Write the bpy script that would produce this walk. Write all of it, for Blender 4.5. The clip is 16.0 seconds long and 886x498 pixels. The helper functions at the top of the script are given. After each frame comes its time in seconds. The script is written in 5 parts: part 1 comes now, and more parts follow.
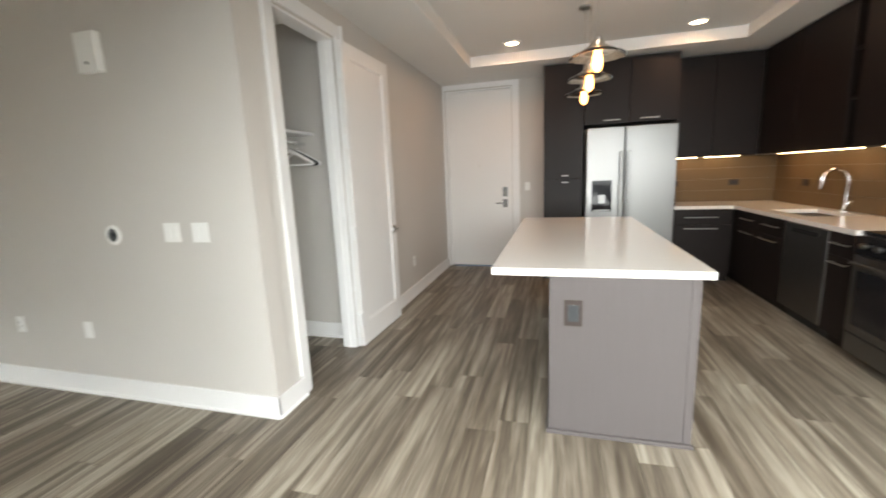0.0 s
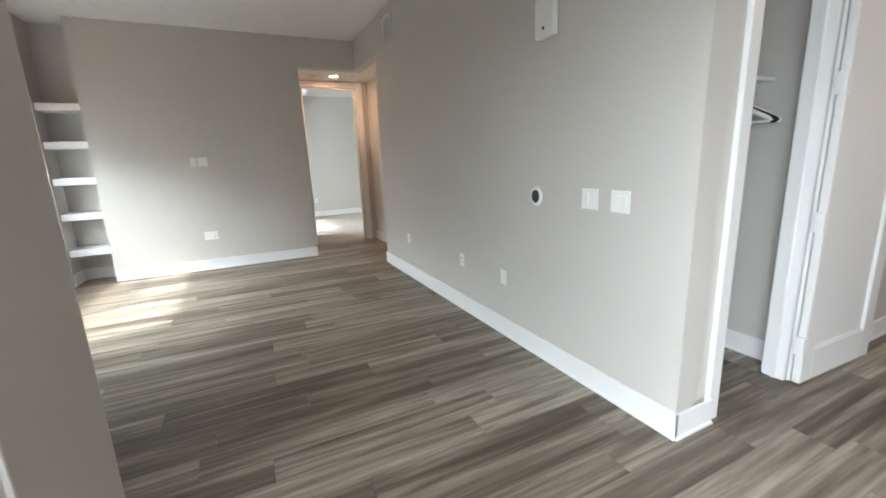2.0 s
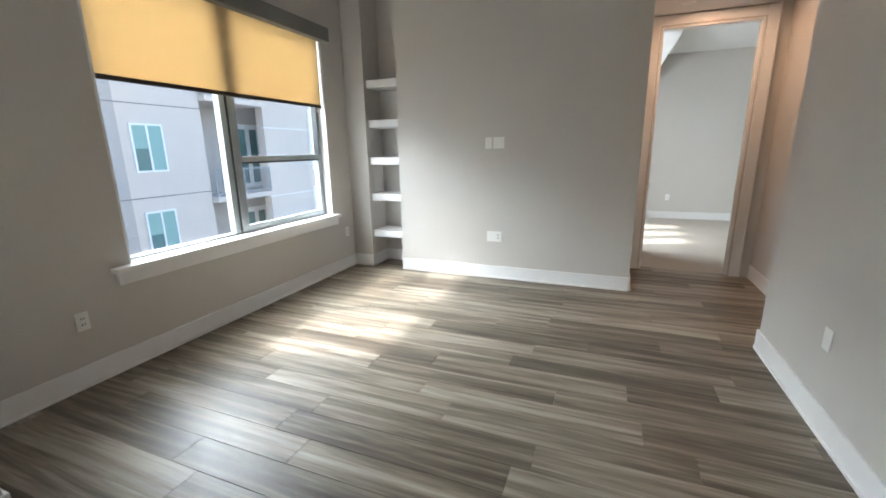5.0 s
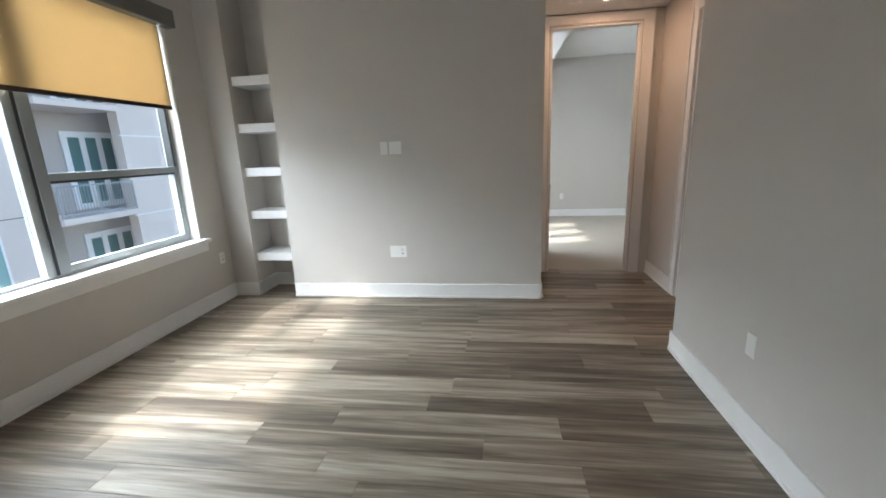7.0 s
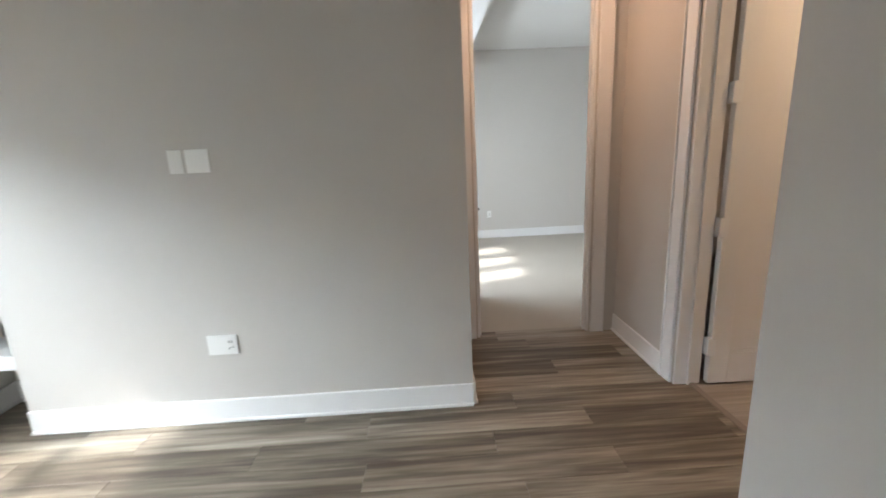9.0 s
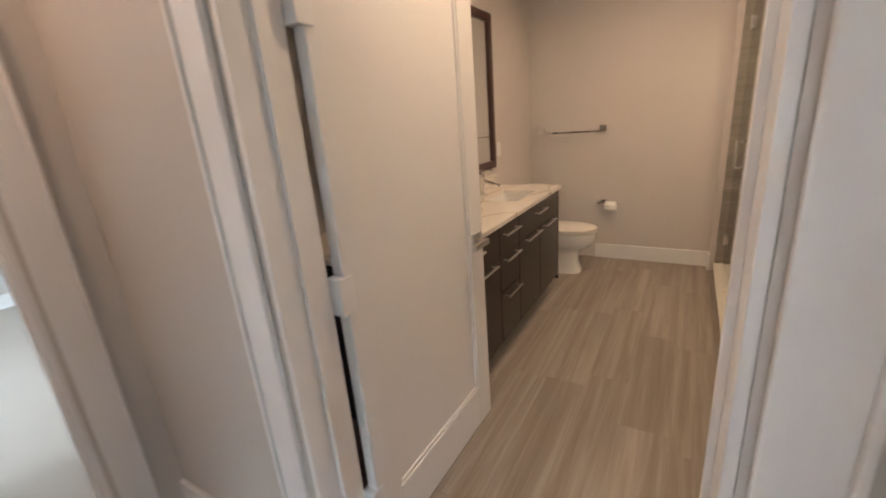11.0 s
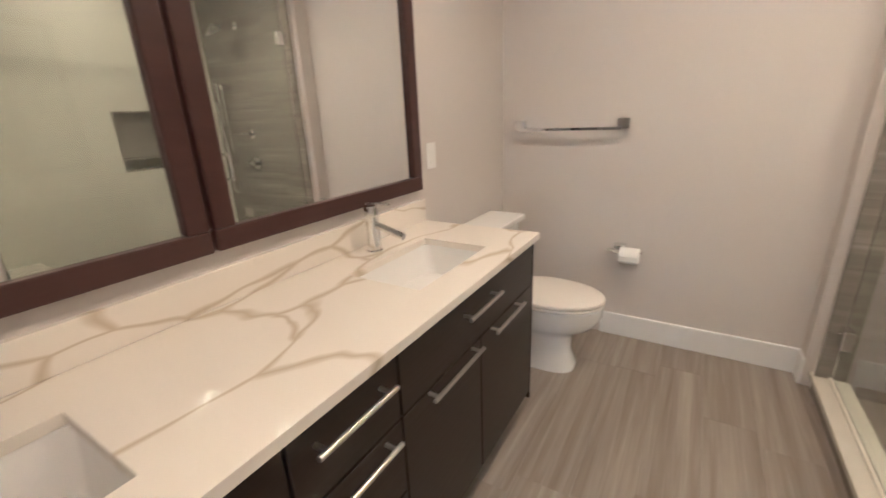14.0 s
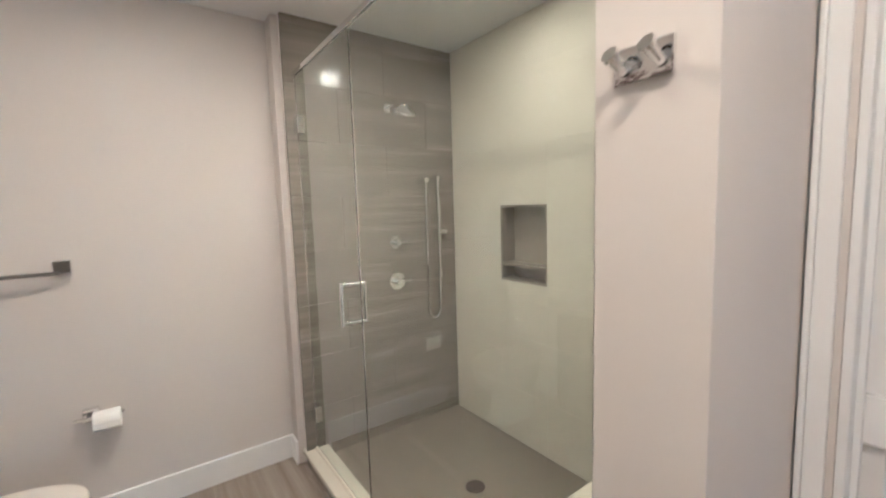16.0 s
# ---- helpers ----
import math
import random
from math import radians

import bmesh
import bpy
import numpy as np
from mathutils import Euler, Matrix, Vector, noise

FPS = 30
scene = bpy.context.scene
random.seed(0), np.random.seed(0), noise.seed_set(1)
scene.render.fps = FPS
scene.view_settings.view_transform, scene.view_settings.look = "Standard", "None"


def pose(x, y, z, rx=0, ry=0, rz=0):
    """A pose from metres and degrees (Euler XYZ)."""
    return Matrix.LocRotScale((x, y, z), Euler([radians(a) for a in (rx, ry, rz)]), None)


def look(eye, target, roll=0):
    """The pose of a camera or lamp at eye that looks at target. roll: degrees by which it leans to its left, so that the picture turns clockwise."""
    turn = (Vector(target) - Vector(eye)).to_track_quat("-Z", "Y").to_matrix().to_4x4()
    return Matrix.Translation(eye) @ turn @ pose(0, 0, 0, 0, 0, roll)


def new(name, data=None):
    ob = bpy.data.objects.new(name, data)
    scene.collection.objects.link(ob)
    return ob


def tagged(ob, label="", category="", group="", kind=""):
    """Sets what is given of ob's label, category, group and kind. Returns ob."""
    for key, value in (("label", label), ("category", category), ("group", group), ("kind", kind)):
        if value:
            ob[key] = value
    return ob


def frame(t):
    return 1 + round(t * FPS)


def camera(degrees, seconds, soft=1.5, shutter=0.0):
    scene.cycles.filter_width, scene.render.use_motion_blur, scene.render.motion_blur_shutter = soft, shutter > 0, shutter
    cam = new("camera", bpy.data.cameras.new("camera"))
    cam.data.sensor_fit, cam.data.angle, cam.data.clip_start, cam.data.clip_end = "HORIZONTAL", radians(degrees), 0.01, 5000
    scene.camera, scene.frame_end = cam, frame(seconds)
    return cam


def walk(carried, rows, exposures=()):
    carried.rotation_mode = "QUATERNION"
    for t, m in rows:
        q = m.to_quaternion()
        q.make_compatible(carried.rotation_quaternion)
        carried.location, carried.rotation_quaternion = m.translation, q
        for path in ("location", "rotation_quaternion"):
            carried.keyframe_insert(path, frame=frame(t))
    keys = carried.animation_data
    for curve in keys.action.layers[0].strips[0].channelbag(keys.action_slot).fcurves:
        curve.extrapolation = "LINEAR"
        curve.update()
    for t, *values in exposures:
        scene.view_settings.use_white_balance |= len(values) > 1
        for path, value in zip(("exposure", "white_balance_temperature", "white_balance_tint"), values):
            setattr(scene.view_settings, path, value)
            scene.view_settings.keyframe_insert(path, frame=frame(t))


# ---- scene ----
cam = camera(94.3, 16.0, soft=1.7, shutter=0.25)
PATH = [
    (0, (-0.025, 0.073, 1.422), (-0.558, 1.967, 1.064), -2.4),
    (0.3, (-0.065, 0.034, 1.412), (-1.003, 1.761, 1.041), -3.1),
    (0.5, (-0.06, 0.034, 1.404), (-1.256, 1.592, 1.025), -3.7),
    (1, (-0.134, -0.041, 1.386), (-1.714, 1.116, 0.98), -3.3),
    (1.5, (-0.243, 0.031, 1.387), (-1.959, 0.956, 0.939), -2.6),
    (2, (-0.52, 0.224, 1.4), (-2.277, 1.076, 0.97), -2.2),
    (2.5, (-0.821, 0.382, 1.425), (-2.656, 1.048, 0.991), -0.3),
    (3, (-1.151, 0.51, 1.418), (-3.052, 0.895, 0.929), -0.0),
    (3.5, (-1.588, 0.682, 1.388), (-3.528, 0.778, 0.912), -1.3),
    (4, (-1.996, 0.837, 1.36), (-3.896, 0.43, 0.888), -0.5),
    (4.2, (-2.164, 0.919, 1.383), (-4.004, 0.306, 0.895), -0.3),
    (5.2, (-2.75, 0.92, 1.42), (-4.55, 0.20, 0.95), -0.9),
    (6.3, (-3.024, 0.825, 1.447), (-4.888, 0.252, 1.006), -1.5),
    (6.5, (-3.029, 0.838, 1.442), (-4.925, 0.383, 0.996), -1.7),
    (7, (-3.129, 0.821, 1.429), (-5.054, 0.536, 0.965), -2.3),
    (7.5, (-3.445, 0.829, 1.41), (-5.366, 0.517, 0.953), -2.8),
    (8, (-3.87, 0.847, 1.401), (-5.791, 0.554, 0.928), -3.0),
    (8.5, (-4.351, 0.903, 1.406), (-6.297, 0.742, 0.974), -3.7),
    (9, (-4.826, 0.979, 1.44), (-6.776, 1.043, 1.002), -2.7),
    (9.5, (-5.312, 1.104, 1.424), (-7.186, 1.598, 0.931), -3.7),
    (10, (-5.724, 1.333, 1.417), (-7.439, 2.198, 0.86), -4.3),
    (10.2, (-5.822, 1.43, 1.411), (-7.442, 2.458, 0.845), -4.7),
    (11.2, (-6.36, 2.02, 1.41), (-7.2, 3.75, 0.82), -4.5),
    (12.3, (-6.603, 2.842, 1.365), (-7.057, 4.698, 0.777), -5.0),
    (12.5, (-6.605, 2.977, 1.364), (-7.153, 4.813, 0.79), -4.3),
    (13, (-6.594, 3.277, 1.349), (-7.528, 4.94, 0.749), -3.2),
    (13.5, (-6.618, 3.457, 1.332), (-7.824, 4.923, 0.703), -3.8),
    (13.6, (-6.617, 3.481, 1.329), (-7.829, 4.941, 0.696), -3.4),
    (14, (-6.602, 3.579, 1.338), (-7.608, 5.191, 0.716), -2.6),
    (14.5, (-6.64, 3.676, 1.343), (-6.966, 5.569, 0.784), -3.2),
    (15, (-6.652, 3.707, 1.354), (-6.206, 5.566, 0.768), -3.9),
    (15.2, (-6.644, 3.694, 1.343), (-5.969, 5.484, 0.759), -3.6),
    (15.5, (-6.656, 3.671, 1.358), (-5.74, 5.378, 0.857), -2.6),
    (16, (-6.648, 3.584, 1.461), (-5.487, 5.2, 1.262), -1.7),
]
walk(cam, [(t, look(eye, aim, roll)) for t, eye, aim, roll in PATH],
     exposures=[(0.0, 2.55, 7100, 11), (1.0, 2.5, 6600, 9), (2.0, 2.5, 6420, 10), (4.0, 2.5, 6400, 10), (6.5, 2.1, 6350, 10), (8.5, 2.25, 6280, 10), (9.5, 2.6, 6300, 11), (10.2, 2.65, 6250, 12), (12.5, 3.0, 5250, 4), (13.5, 3.12, 5080, 4), (14.5, 3.25, 4800, 4), (15.2, 3.25, 4720, 3), (16.0, 3.4, 4520, 1)])

# ---- light ----
world = bpy.data.worlds.new("world")
scene.world = world
world.use_nodes = True
sky = world.node_tree.nodes.new("ShaderNodeTexSky")
sky.sky_type, sky.sun_disc = "NISHITA", False
sky.sun_elevation, sky.sun_rotation = radians(48.9), radians(162)
world.node_tree.nodes["Background"].inputs["Strength"].default_value = 0.12
world.node_tree.links.new(sky.outputs[0], world.node_tree.nodes["Background"].inputs["Color"])
sun = new("sun", bpy.data.lights.new("sun", "SUN"))
sun.data.energy, sun.data.angle, sun.data.color = 1.5, radians(3.0), (1.0, 0.96, 0.9)
sun.matrix_world = look((0, 0, 20), (-0.27, 0.83, 19))


def spot_lamp(name, x, y, z, watts, color, size=0.11, spread=math.pi):
    lamp = new(name, bpy.data.lights.new(name, "AREA"))
    lamp.data.shape, lamp.data.size, lamp.data.energy, lamp.data.color = "DISK", size, watts, color
    lamp.data.spread = spread
    lamp.location = (x, y, z)
    return lamp


WARM = (1.0, 0.58, 0.34)
for lx, ly, lz, watts in ((-0.51, 4.93, 2.786, 1.2), (1.3, 4.97, 2.786, 1.0), (-7.45, 1.79, 2.718, 1.8),
                          (-6.5, 3.3, 2.486, 2.05), (-6.6, 4.9, 2.486, 2.0), (-5.4, 5.0, 2.486, 0.8)):
    spot_lamp("downlight_lamp", lx, ly, lz, watts, WARM if ly < 3 or lx > -2 else (1.0, 0.66, 0.395))
for ax, ay, lx, ly in ((1.62, 6.05, 0.62, 0.03), (2.42, 4.6, 0.03, 2.9)):
    strip = new("cabinet_strip_lamp", bpy.data.lights.new("cabinet_strip_lamp", "AREA"))
    strip.data.shape, strip.data.size, strip.data.size_y = "RECTANGLE", lx, ly
    strip.data.energy, strip.data.color = 0.11 * max(lx, ly), (1.0, 0.52, 0.2)
    strip.location = (ax, ay, 1.488)
for ax, ay, az, wx, wy, watts, drop in ((0.85, -0.43, 1.60, 3.1, 1.5, 42, -3.4), (-4.0, -4.8, 3.85, 8.0, 2.4, 235, -1.9), (-10.0, -0.15, 1.9, 3.0, 1.5, 52, -0.5)):
    # the sky's light at the openings behind the walker, above the blind and in the bedroom
    pane_lamp = new("window_lamp", bpy.data.lights.new("window_lamp", "AREA"))
    pane_lamp.data.shape, pane_lamp.data.size, pane_lamp.data.size_y = "RECTANGLE", wx, wy
    pane_lamp.data.energy, pane_lamp.data.color = watts, (0.86, 0.95, 1.0)
    pane_lamp.data.spread = radians(150)
    pane_lamp.matrix_world = look((ax, ay, az), (ax, ay + 3, az + drop))

# ---- materials ----


def mat(name, color, rough=0.5, metal=0.0, grain=0.06, scale=30.0, bump=0.05, stain=0.05, stretch=(1, 1, 1), coat=0.0, trans=0.0, emit=None, power=0.0, spec=0.5, ior=1.45):
    m = bpy.data.materials.new(name)
    m.use_nodes = True
    nt = m.node_tree
    b = nt.nodes["Principled BSDF"]
    b.inputs["Metallic"].default_value = metal
    b.inputs["Roughness"].default_value = rough
    b.inputs["Coat Weight"].default_value = coat
    b.inputs["Transmission Weight"].default_value = trans
    b.inputs["Specular IOR Level"].default_value = spec
    b.inputs["IOR"].default_value = ior
    b.inputs["Base Color"].default_value = (*color, 1)
    if emit:
        b.inputs["Emission Color"].default_value = (*emit, 1)
        b.inputs["Emission Strength"].default_value = power
    if grain or stain:
        tc = nt.nodes.new("ShaderNodeTexCoord")
        mp = nt.nodes.new("ShaderNodeMapping")
        mp.inputs["Scale"].default_value = stretch
        nt.links.new(tc.outputs["Object"], mp.inputs["Vector"])
        n1 = nt.nodes.new("ShaderNodeTexNoise")
        n1.inputs["Scale"].default_value, n1.inputs["Detail"].default_value = scale, 5
        n2 = nt.nodes.new("ShaderNodeTexNoise")
        n2.inputs["Scale"].default_value, n2.inputs["Detail"].default_value = 1.7, 3
        nt.links.new(mp.outputs[0], n1.inputs["Vector"])
        nt.links.new(tc.outputs["Object"], n2.inputs["Vector"])
        hsv = nt.nodes.new("ShaderNodeHueSaturation")
        hsv.inputs["Color"].default_value = (*color, 1)
        ma = nt.nodes.new("ShaderNodeMath")
        ma.operation = "MULTIPLY_ADD"
        ma.inputs[1].default_value, ma.inputs[2].default_value = 2 * grain, 1 - grain - stain
        mb = nt.nodes.new("ShaderNodeMath")
        mb.operation = "MULTIPLY_ADD"
        mb.inputs[1].default_value = 2 * stain
        nt.links.new(n1.outputs[0], ma.inputs[0])
        nt.links.new(n2.outputs[0], mb.inputs[0])
        nt.links.new(ma.outputs[0], mb.inputs[2])
        nt.links.new(mb.outputs[0], hsv.inputs["Value"])
        nt.links.new(hsv.outputs[0], b.inputs["Base Color"])
        if bump:
            bp = nt.nodes.new("ShaderNodeBump")
            bp.inputs["Strength"].default_value, bp.inputs["Distance"].default_value = bump, 0.01
            nt.links.new(n1.outputs[0], bp.inputs["Height"])
            nt.links.new(bp.outputs[0], b.inputs["Normal"])
    return m


def ramp(nt, stops):
    r = nt.nodes.new("ShaderNodeValToRGB")
    while len(r.color_ramp.elements) < len(stops):
        r.color_ramp.elements.new(0.5)
    for e, (p, c) in zip(r.color_ramp.elements, stops):
        e.position, e.color = p, (*c, 1)
    return r


def plank_mat(name, stops, island, rough, along=1, fine=38.0, vary=0.16, across=11.0):
    """Wood-look plank: long soft streaks, fine grain, each plank offset by its own random number."""
    m = bpy.data.materials.new(name)
    m.use_nodes = True
    nt = m.node_tree
    b = nt.nodes["Principled BSDF"]
    geo = nt.nodes.new("ShaderNodeNewGeometry")
    info = nt.nodes.new("ShaderNodeObjectInfo")
    rnd = geo.outputs["Random Per Island"] if island else info.outputs["Random"]
    off = nt.nodes.new("ShaderNodeMath")
    off.operation, off.inputs[1].default_value = "MULTIPLY", 53.0
    nt.links.new(rnd, off.inputs[0])
    comb = nt.nodes.new("ShaderNodeCombineXYZ")
    for k in range(3):
        nt.links.new(off.outputs[0], comb.inputs[k])
    add = nt.nodes.new("ShaderNodeVectorMath")
    add.operation = "ADD"
    nt.links.new(geo.outputs["Position"], add.inputs[0])
    nt.links.new(comb.outputs[0], add.inputs[1])
    vals = []
    for sx, sy, sc, det in ((across, 0.55, 1.6, 3), (1.0, 0.045, fine * 3, 6)):
        mp = nt.nodes.new("ShaderNodeMapping")
        mp.inputs["Scale"].default_value = (sx, sy, 1) if along else (sy, sx, 1)
        nt.links.new(add.outputs[0], mp.inputs["Vector"])
        n = nt.nodes.new("ShaderNodeTexNoise")
        n.inputs["Scale"].default_value, n.inputs["Detail"].default_value, n.inputs["Roughness"].default_value = sc, det, 0.6
        n.inputs["Distortion"].default_value = 0.4
        nt.links.new(mp.outputs[0], n.inputs["Vector"])
        vals.append(n.outputs[0])
    mix = nt.nodes.new("ShaderNodeMath")
    mix.operation, mix.inputs[1].default_value = "MULTIPLY_ADD", 0.20
    sub = nt.nodes.new("ShaderNodeMath")
    sub.operation, sub.inputs[1].default_value = "MULTIPLY_ADD", 0.80
    jit = nt.nodes.new("ShaderNodeMath")
    jit.operation, jit.inputs[1].default_value, jit.inputs[2].default_value = "MULTIPLY_ADD", vary, -0.56 * vary
    nt.links.new(rnd, jit.inputs[0])
    nt.links.new(vals[0], sub.inputs[0])
    nt.links.new(jit.outputs[0], sub.inputs[2])
    nt.links.new(vals[1], mix.inputs[0])
    nt.links.new(sub.outputs[0], mix.inputs[2])
    r = ramp(nt, stops)
    nt.links.new(mix.outputs[0], r.inputs[0])
    nt.links.new(r.outputs[0], b.inputs["Base Color"])
    b.inputs["Roughness"].default_value = rough
    b.inputs["Specular IOR Level"].default_value = 0.36
    bp = nt.nodes.new("ShaderNodeBump")
    bp.inputs["Strength"].default_value, bp.inputs["Distance"].default_value = 0.12, 0.004
    nt.links.new(vals[1], bp.inputs["Height"])
    nt.links.new(bp.outputs[0], b.inputs["Normal"])
    return m


def vein_mat(name, base, vein, rough, scale, stretch=(1, 1, 1)):
    """Quartz with a sparse web of wandering veins, wide and faint beside thin and dark."""
    m = bpy.data.materials.new(name)
    m.use_nodes = True
    nt = m.node_tree
    b = nt.nodes["Principled BSDF"]
    b.inputs["Roughness"].default_value = rough
    tc = nt.nodes.new("ShaderNodeTexCoord")
    mp = nt.nodes.new("ShaderNodeMapping")
    mp.inputs["Scale"].default_value = stretch
    mp.inputs["Rotation"].default_value = (0, 0, radians(18))
    nt.links.new(tc.outputs["Object"], mp.inputs["Vector"])
    warp = nt.nodes.new("ShaderNodeTexNoise")
    warp.inputs["Scale"].default_value, warp.inputs["Detail"].default_value = 1.8, 3
    nt.links.new(mp.outputs[0], warp.inputs["Vector"])
    mul = nt.nodes.new("ShaderNodeVectorMath")
    mul.operation = "SCALE"
    mul.inputs["Scale"].default_value = 0.42
    nt.links.new(warp.outputs["Color"], mul.inputs[0])
    add = nt.nodes.new("ShaderNodeVectorMath")
    nt.links.new(mp.outputs[0], add.inputs[0])
    nt.links.new(mul.outputs[0], add.inputs[1])
    vor = nt.nodes.new("ShaderNodeTexVoronoi")
    vor.feature = "DISTANCE_TO_EDGE"
    vor.inputs["Scale"].default_value = scale
    nt.links.new(add.outputs[0], vor.inputs["Vector"])
    thick = nt.nodes.new("ShaderNodeTexNoise")
    thick.inputs["Scale"].default_value, thick.inputs["Detail"].default_value = 3.1, 2
    nt.links.new(mp.outputs[0], thick.inputs["Vector"])
    width = nt.nodes.new("ShaderNodeMapRange")
    width.inputs[1].default_value, width.inputs[2].default_value = 0.38, 0.68
    width.inputs[3].default_value, width.inputs[4].default_value = 0.010, 0.046
    nt.links.new(thick.outputs[0], width.inputs[0])
    div = nt.nodes.new("ShaderNodeMath")
    div.operation = "DIVIDE"
    nt.links.new(vor.outputs["Distance"], div.inputs[0])
    nt.links.new(width.outputs[0], div.inputs[1])
    mid = tuple(0.5 * v + 0.5 * w for v, w in zip(vein, base))
    r = ramp(nt, ((0.0, vein), (0.55, mid), (1.0, base)))
    nt.links.new(div.outputs[0], r.inputs[0])
    nt.links.new(r.outputs[0], b.inputs["Base Color"])
    return m


M_WALL = mat("grey_wall_paint", (0.57, 0.545, 0.515), 0.62, grain=0.015, scale=220, bump=0.06, stain=0.02)
M_BATHWALL = mat("bath_wall_paint", (0.64, 0.60, 0.57), 0.55, grain=0.015, scale=220, bump=0.06, stain=0.02)
M_CEIL = mat("white_ceiling_paint", (0.78, 0.78, 0.77), 0.8, grain=0.015, scale=200, bump=0.05, stain=0.02)
M_TRIM = mat("white_trim_paint", (0.80, 0.80, 0.80), 0.32, grain=0.01, scale=60, bump=0.02, stain=0.02)
M_DOOR = mat("white_door_paint", (0.78, 0.77, 0.76), 0.38, grain=0.01, scale=60, bump=0.02, stain=0.02)
M_PLATE = mat("white_plastic", (0.82, 0.82, 0.80), 0.3, grain=0.0, stain=0.01)
M_DARK = mat("dark_slot", (0.015, 0.015, 0.016), 0.5, grain=0, stain=0.02)
M_CAB = mat("espresso_laminate", (0.013, 0.0088, 0.008), 0.45, spec=0.22, grain=0.22, scale=60, bump=0.05, stain=0.1, stretch=(1, 1, 0.05))
M_VAN = mat("dark_vanity_laminate", (0.024, 0.0155, 0.012), 0.34, grain=0.22, scale=60, bump=0.05, stain=0.1, stretch=(1, 0.05, 1))
M_ISL = mat("grey_island_panel", (0.100, 0.088, 0.088), 0.55, spec=0.2, grain=0.05, scale=70, bump=0.05, stain=0.06, stretch=(1, 1, 0.04))
M_STEEL = mat("brushed_steel", (0.20, 0.197, 0.194), 0.36, metal=1.0, grain=0.05, scale=80, bump=0.03, stretch=(1, 1, 0.03))
M_CHROME = mat("chrome", (0.82, 0.82, 0.82), 0.04, metal=1.0, grain=0, stain=0.01)
M_NICKEL = mat("brushed_nickel", (0.62, 0.60, 0.57), 0.28, metal=1.0, grain=0.03, scale=120)
M_BLACK = mat("black_glass", (0.012, 0.012, 0.014), 0.08, grain=0, stain=0.02)
M_QUARTZ = mat("white_quartz", (0.78, 0.75, 0.71), 0.16, grain=0.03, scale=160, bump=0.0, stain=0.02)
M_VEIN = vein_mat("veined_quartz", (0.80, 0.75, 0.68), (0.56, 0.48, 0.37), 0.13, 1.8, (1.7, 0.75, 1.7))
M_SPLASH = mat("tan_glass_tile", (0.15, 0.10, 0.056), 0.34, spec=0.12, grain=0.06, scale=12, bump=0.0, stain=0.05)
M_PORC = mat("white_porcelain", (0.84, 0.83, 0.81), 0.10, grain=0, stain=0.01, coat=0.5)
M_SEAT = mat("toilet_seat_plastic", (0.80, 0.76, 0.70), 0.22, grain=0, stain=0.01)
M_PAPER = mat("toilet_paper", (0.86, 0.85, 0.83), 0.9, grain=0.02, scale=200)
M_GLASS = mat("window_glass", (0.95, 0.98, 0.98), 0.0, grain=0, stain=0, trans=1.0)
M_SGLASS = mat("shower_glass", (0.885, 0.935, 0.91), 0.0, grain=0, stain=0, trans=1.0)
M_SHADE = mat("smoky_glass_shade", (0.93, 0.86, 0.76), 0.02, grain=0, stain=0, trans=1.0)
M_MIRROR = mat("mirror_silver", (0.86, 0.88, 0.87), 0.01, metal=1.0, grain=0, stain=0)
M_MFRAME = mat("mahogany_frame", (0.060, 0.026, 0.024), 0.35, grain=0.2, scale=50, bump=0.06, stain=0.1, stretch=(1, 0.08, 1))
M_BULB = mat("amber_bulb", (1, 0.6, 0.25), 0.3, grain=0, stain=0, emit=(1.0, 0.40, 0.10), power=2.4)
M_LENS = mat("downlight_lens", (1, 0.9, 0.8), 0.3, grain=0, stain=0, emit=(1.0, 0.80, 0.58), power=2.5)
M_STRIP = mat("strip_lens", (1, 0.8, 0.5), 0.3, grain=0, stain=0, emit=(1.0, 0.72, 0.40), power=3.0)
M_FRAME = mat("window_frame_vinyl", (0.31, 0.345, 0.36), 0.35, grain=0.02, scale=60, bump=0.01, stain=0.03)
M_TRACK = mat("dark_window_track", (0.03, 0.035, 0.04), 0.4, grain=0.05)
M_VAL = mat("grey_blind_valance", (0.17, 0.17, 0.165), 0.45, grain=0.03, scale=80)
M_RAIL = mat("brown_hem_bar", (0.05, 0.038, 0.034), 0.5, spec=0.25, grain=0.04)
M_STUCCO = mat("white_stucco", (0.66, 0.58, 0.52), 0.9, grain=0.05, scale=9, bump=0.3, stain=0.05)
# darker copy of the stucco; on the wing it carries the shade
M_STUCCO_DARK = mat("darker_stucco", (0.46, 0.42, 0.39), 0.9, grain=0.05, scale=9, bump=0.3, stain=0.05)
M_WINEXT = mat("teal_window_glass", (0.10, 0.20, 0.20), 0.08, grain=0.1, scale=1.2, bump=0.0, stain=0.2)
M_TEAL = mat("teal_window_blind", (0.25, 0.42, 0.39), 0.5, grain=0.03, scale=40)
M_CARPET = mat("beige_carpet", (0.48, 0.44, 0.38), 0.95, grain=0.12, scale=420, bump=0.6, stain=0.05)
M_CREAM = mat("cream_gloss_tile", (0.66, 0.63, 0.55), 0.10, grain=0.02, scale=40, bump=0.01, stain=0.03)
M_GROUT = mat("tile_grout", (0.25, 0.215, 0.18), 0.8, grain=0.05, scale=100)
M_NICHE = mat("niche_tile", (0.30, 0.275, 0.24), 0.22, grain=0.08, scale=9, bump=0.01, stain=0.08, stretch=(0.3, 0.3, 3))
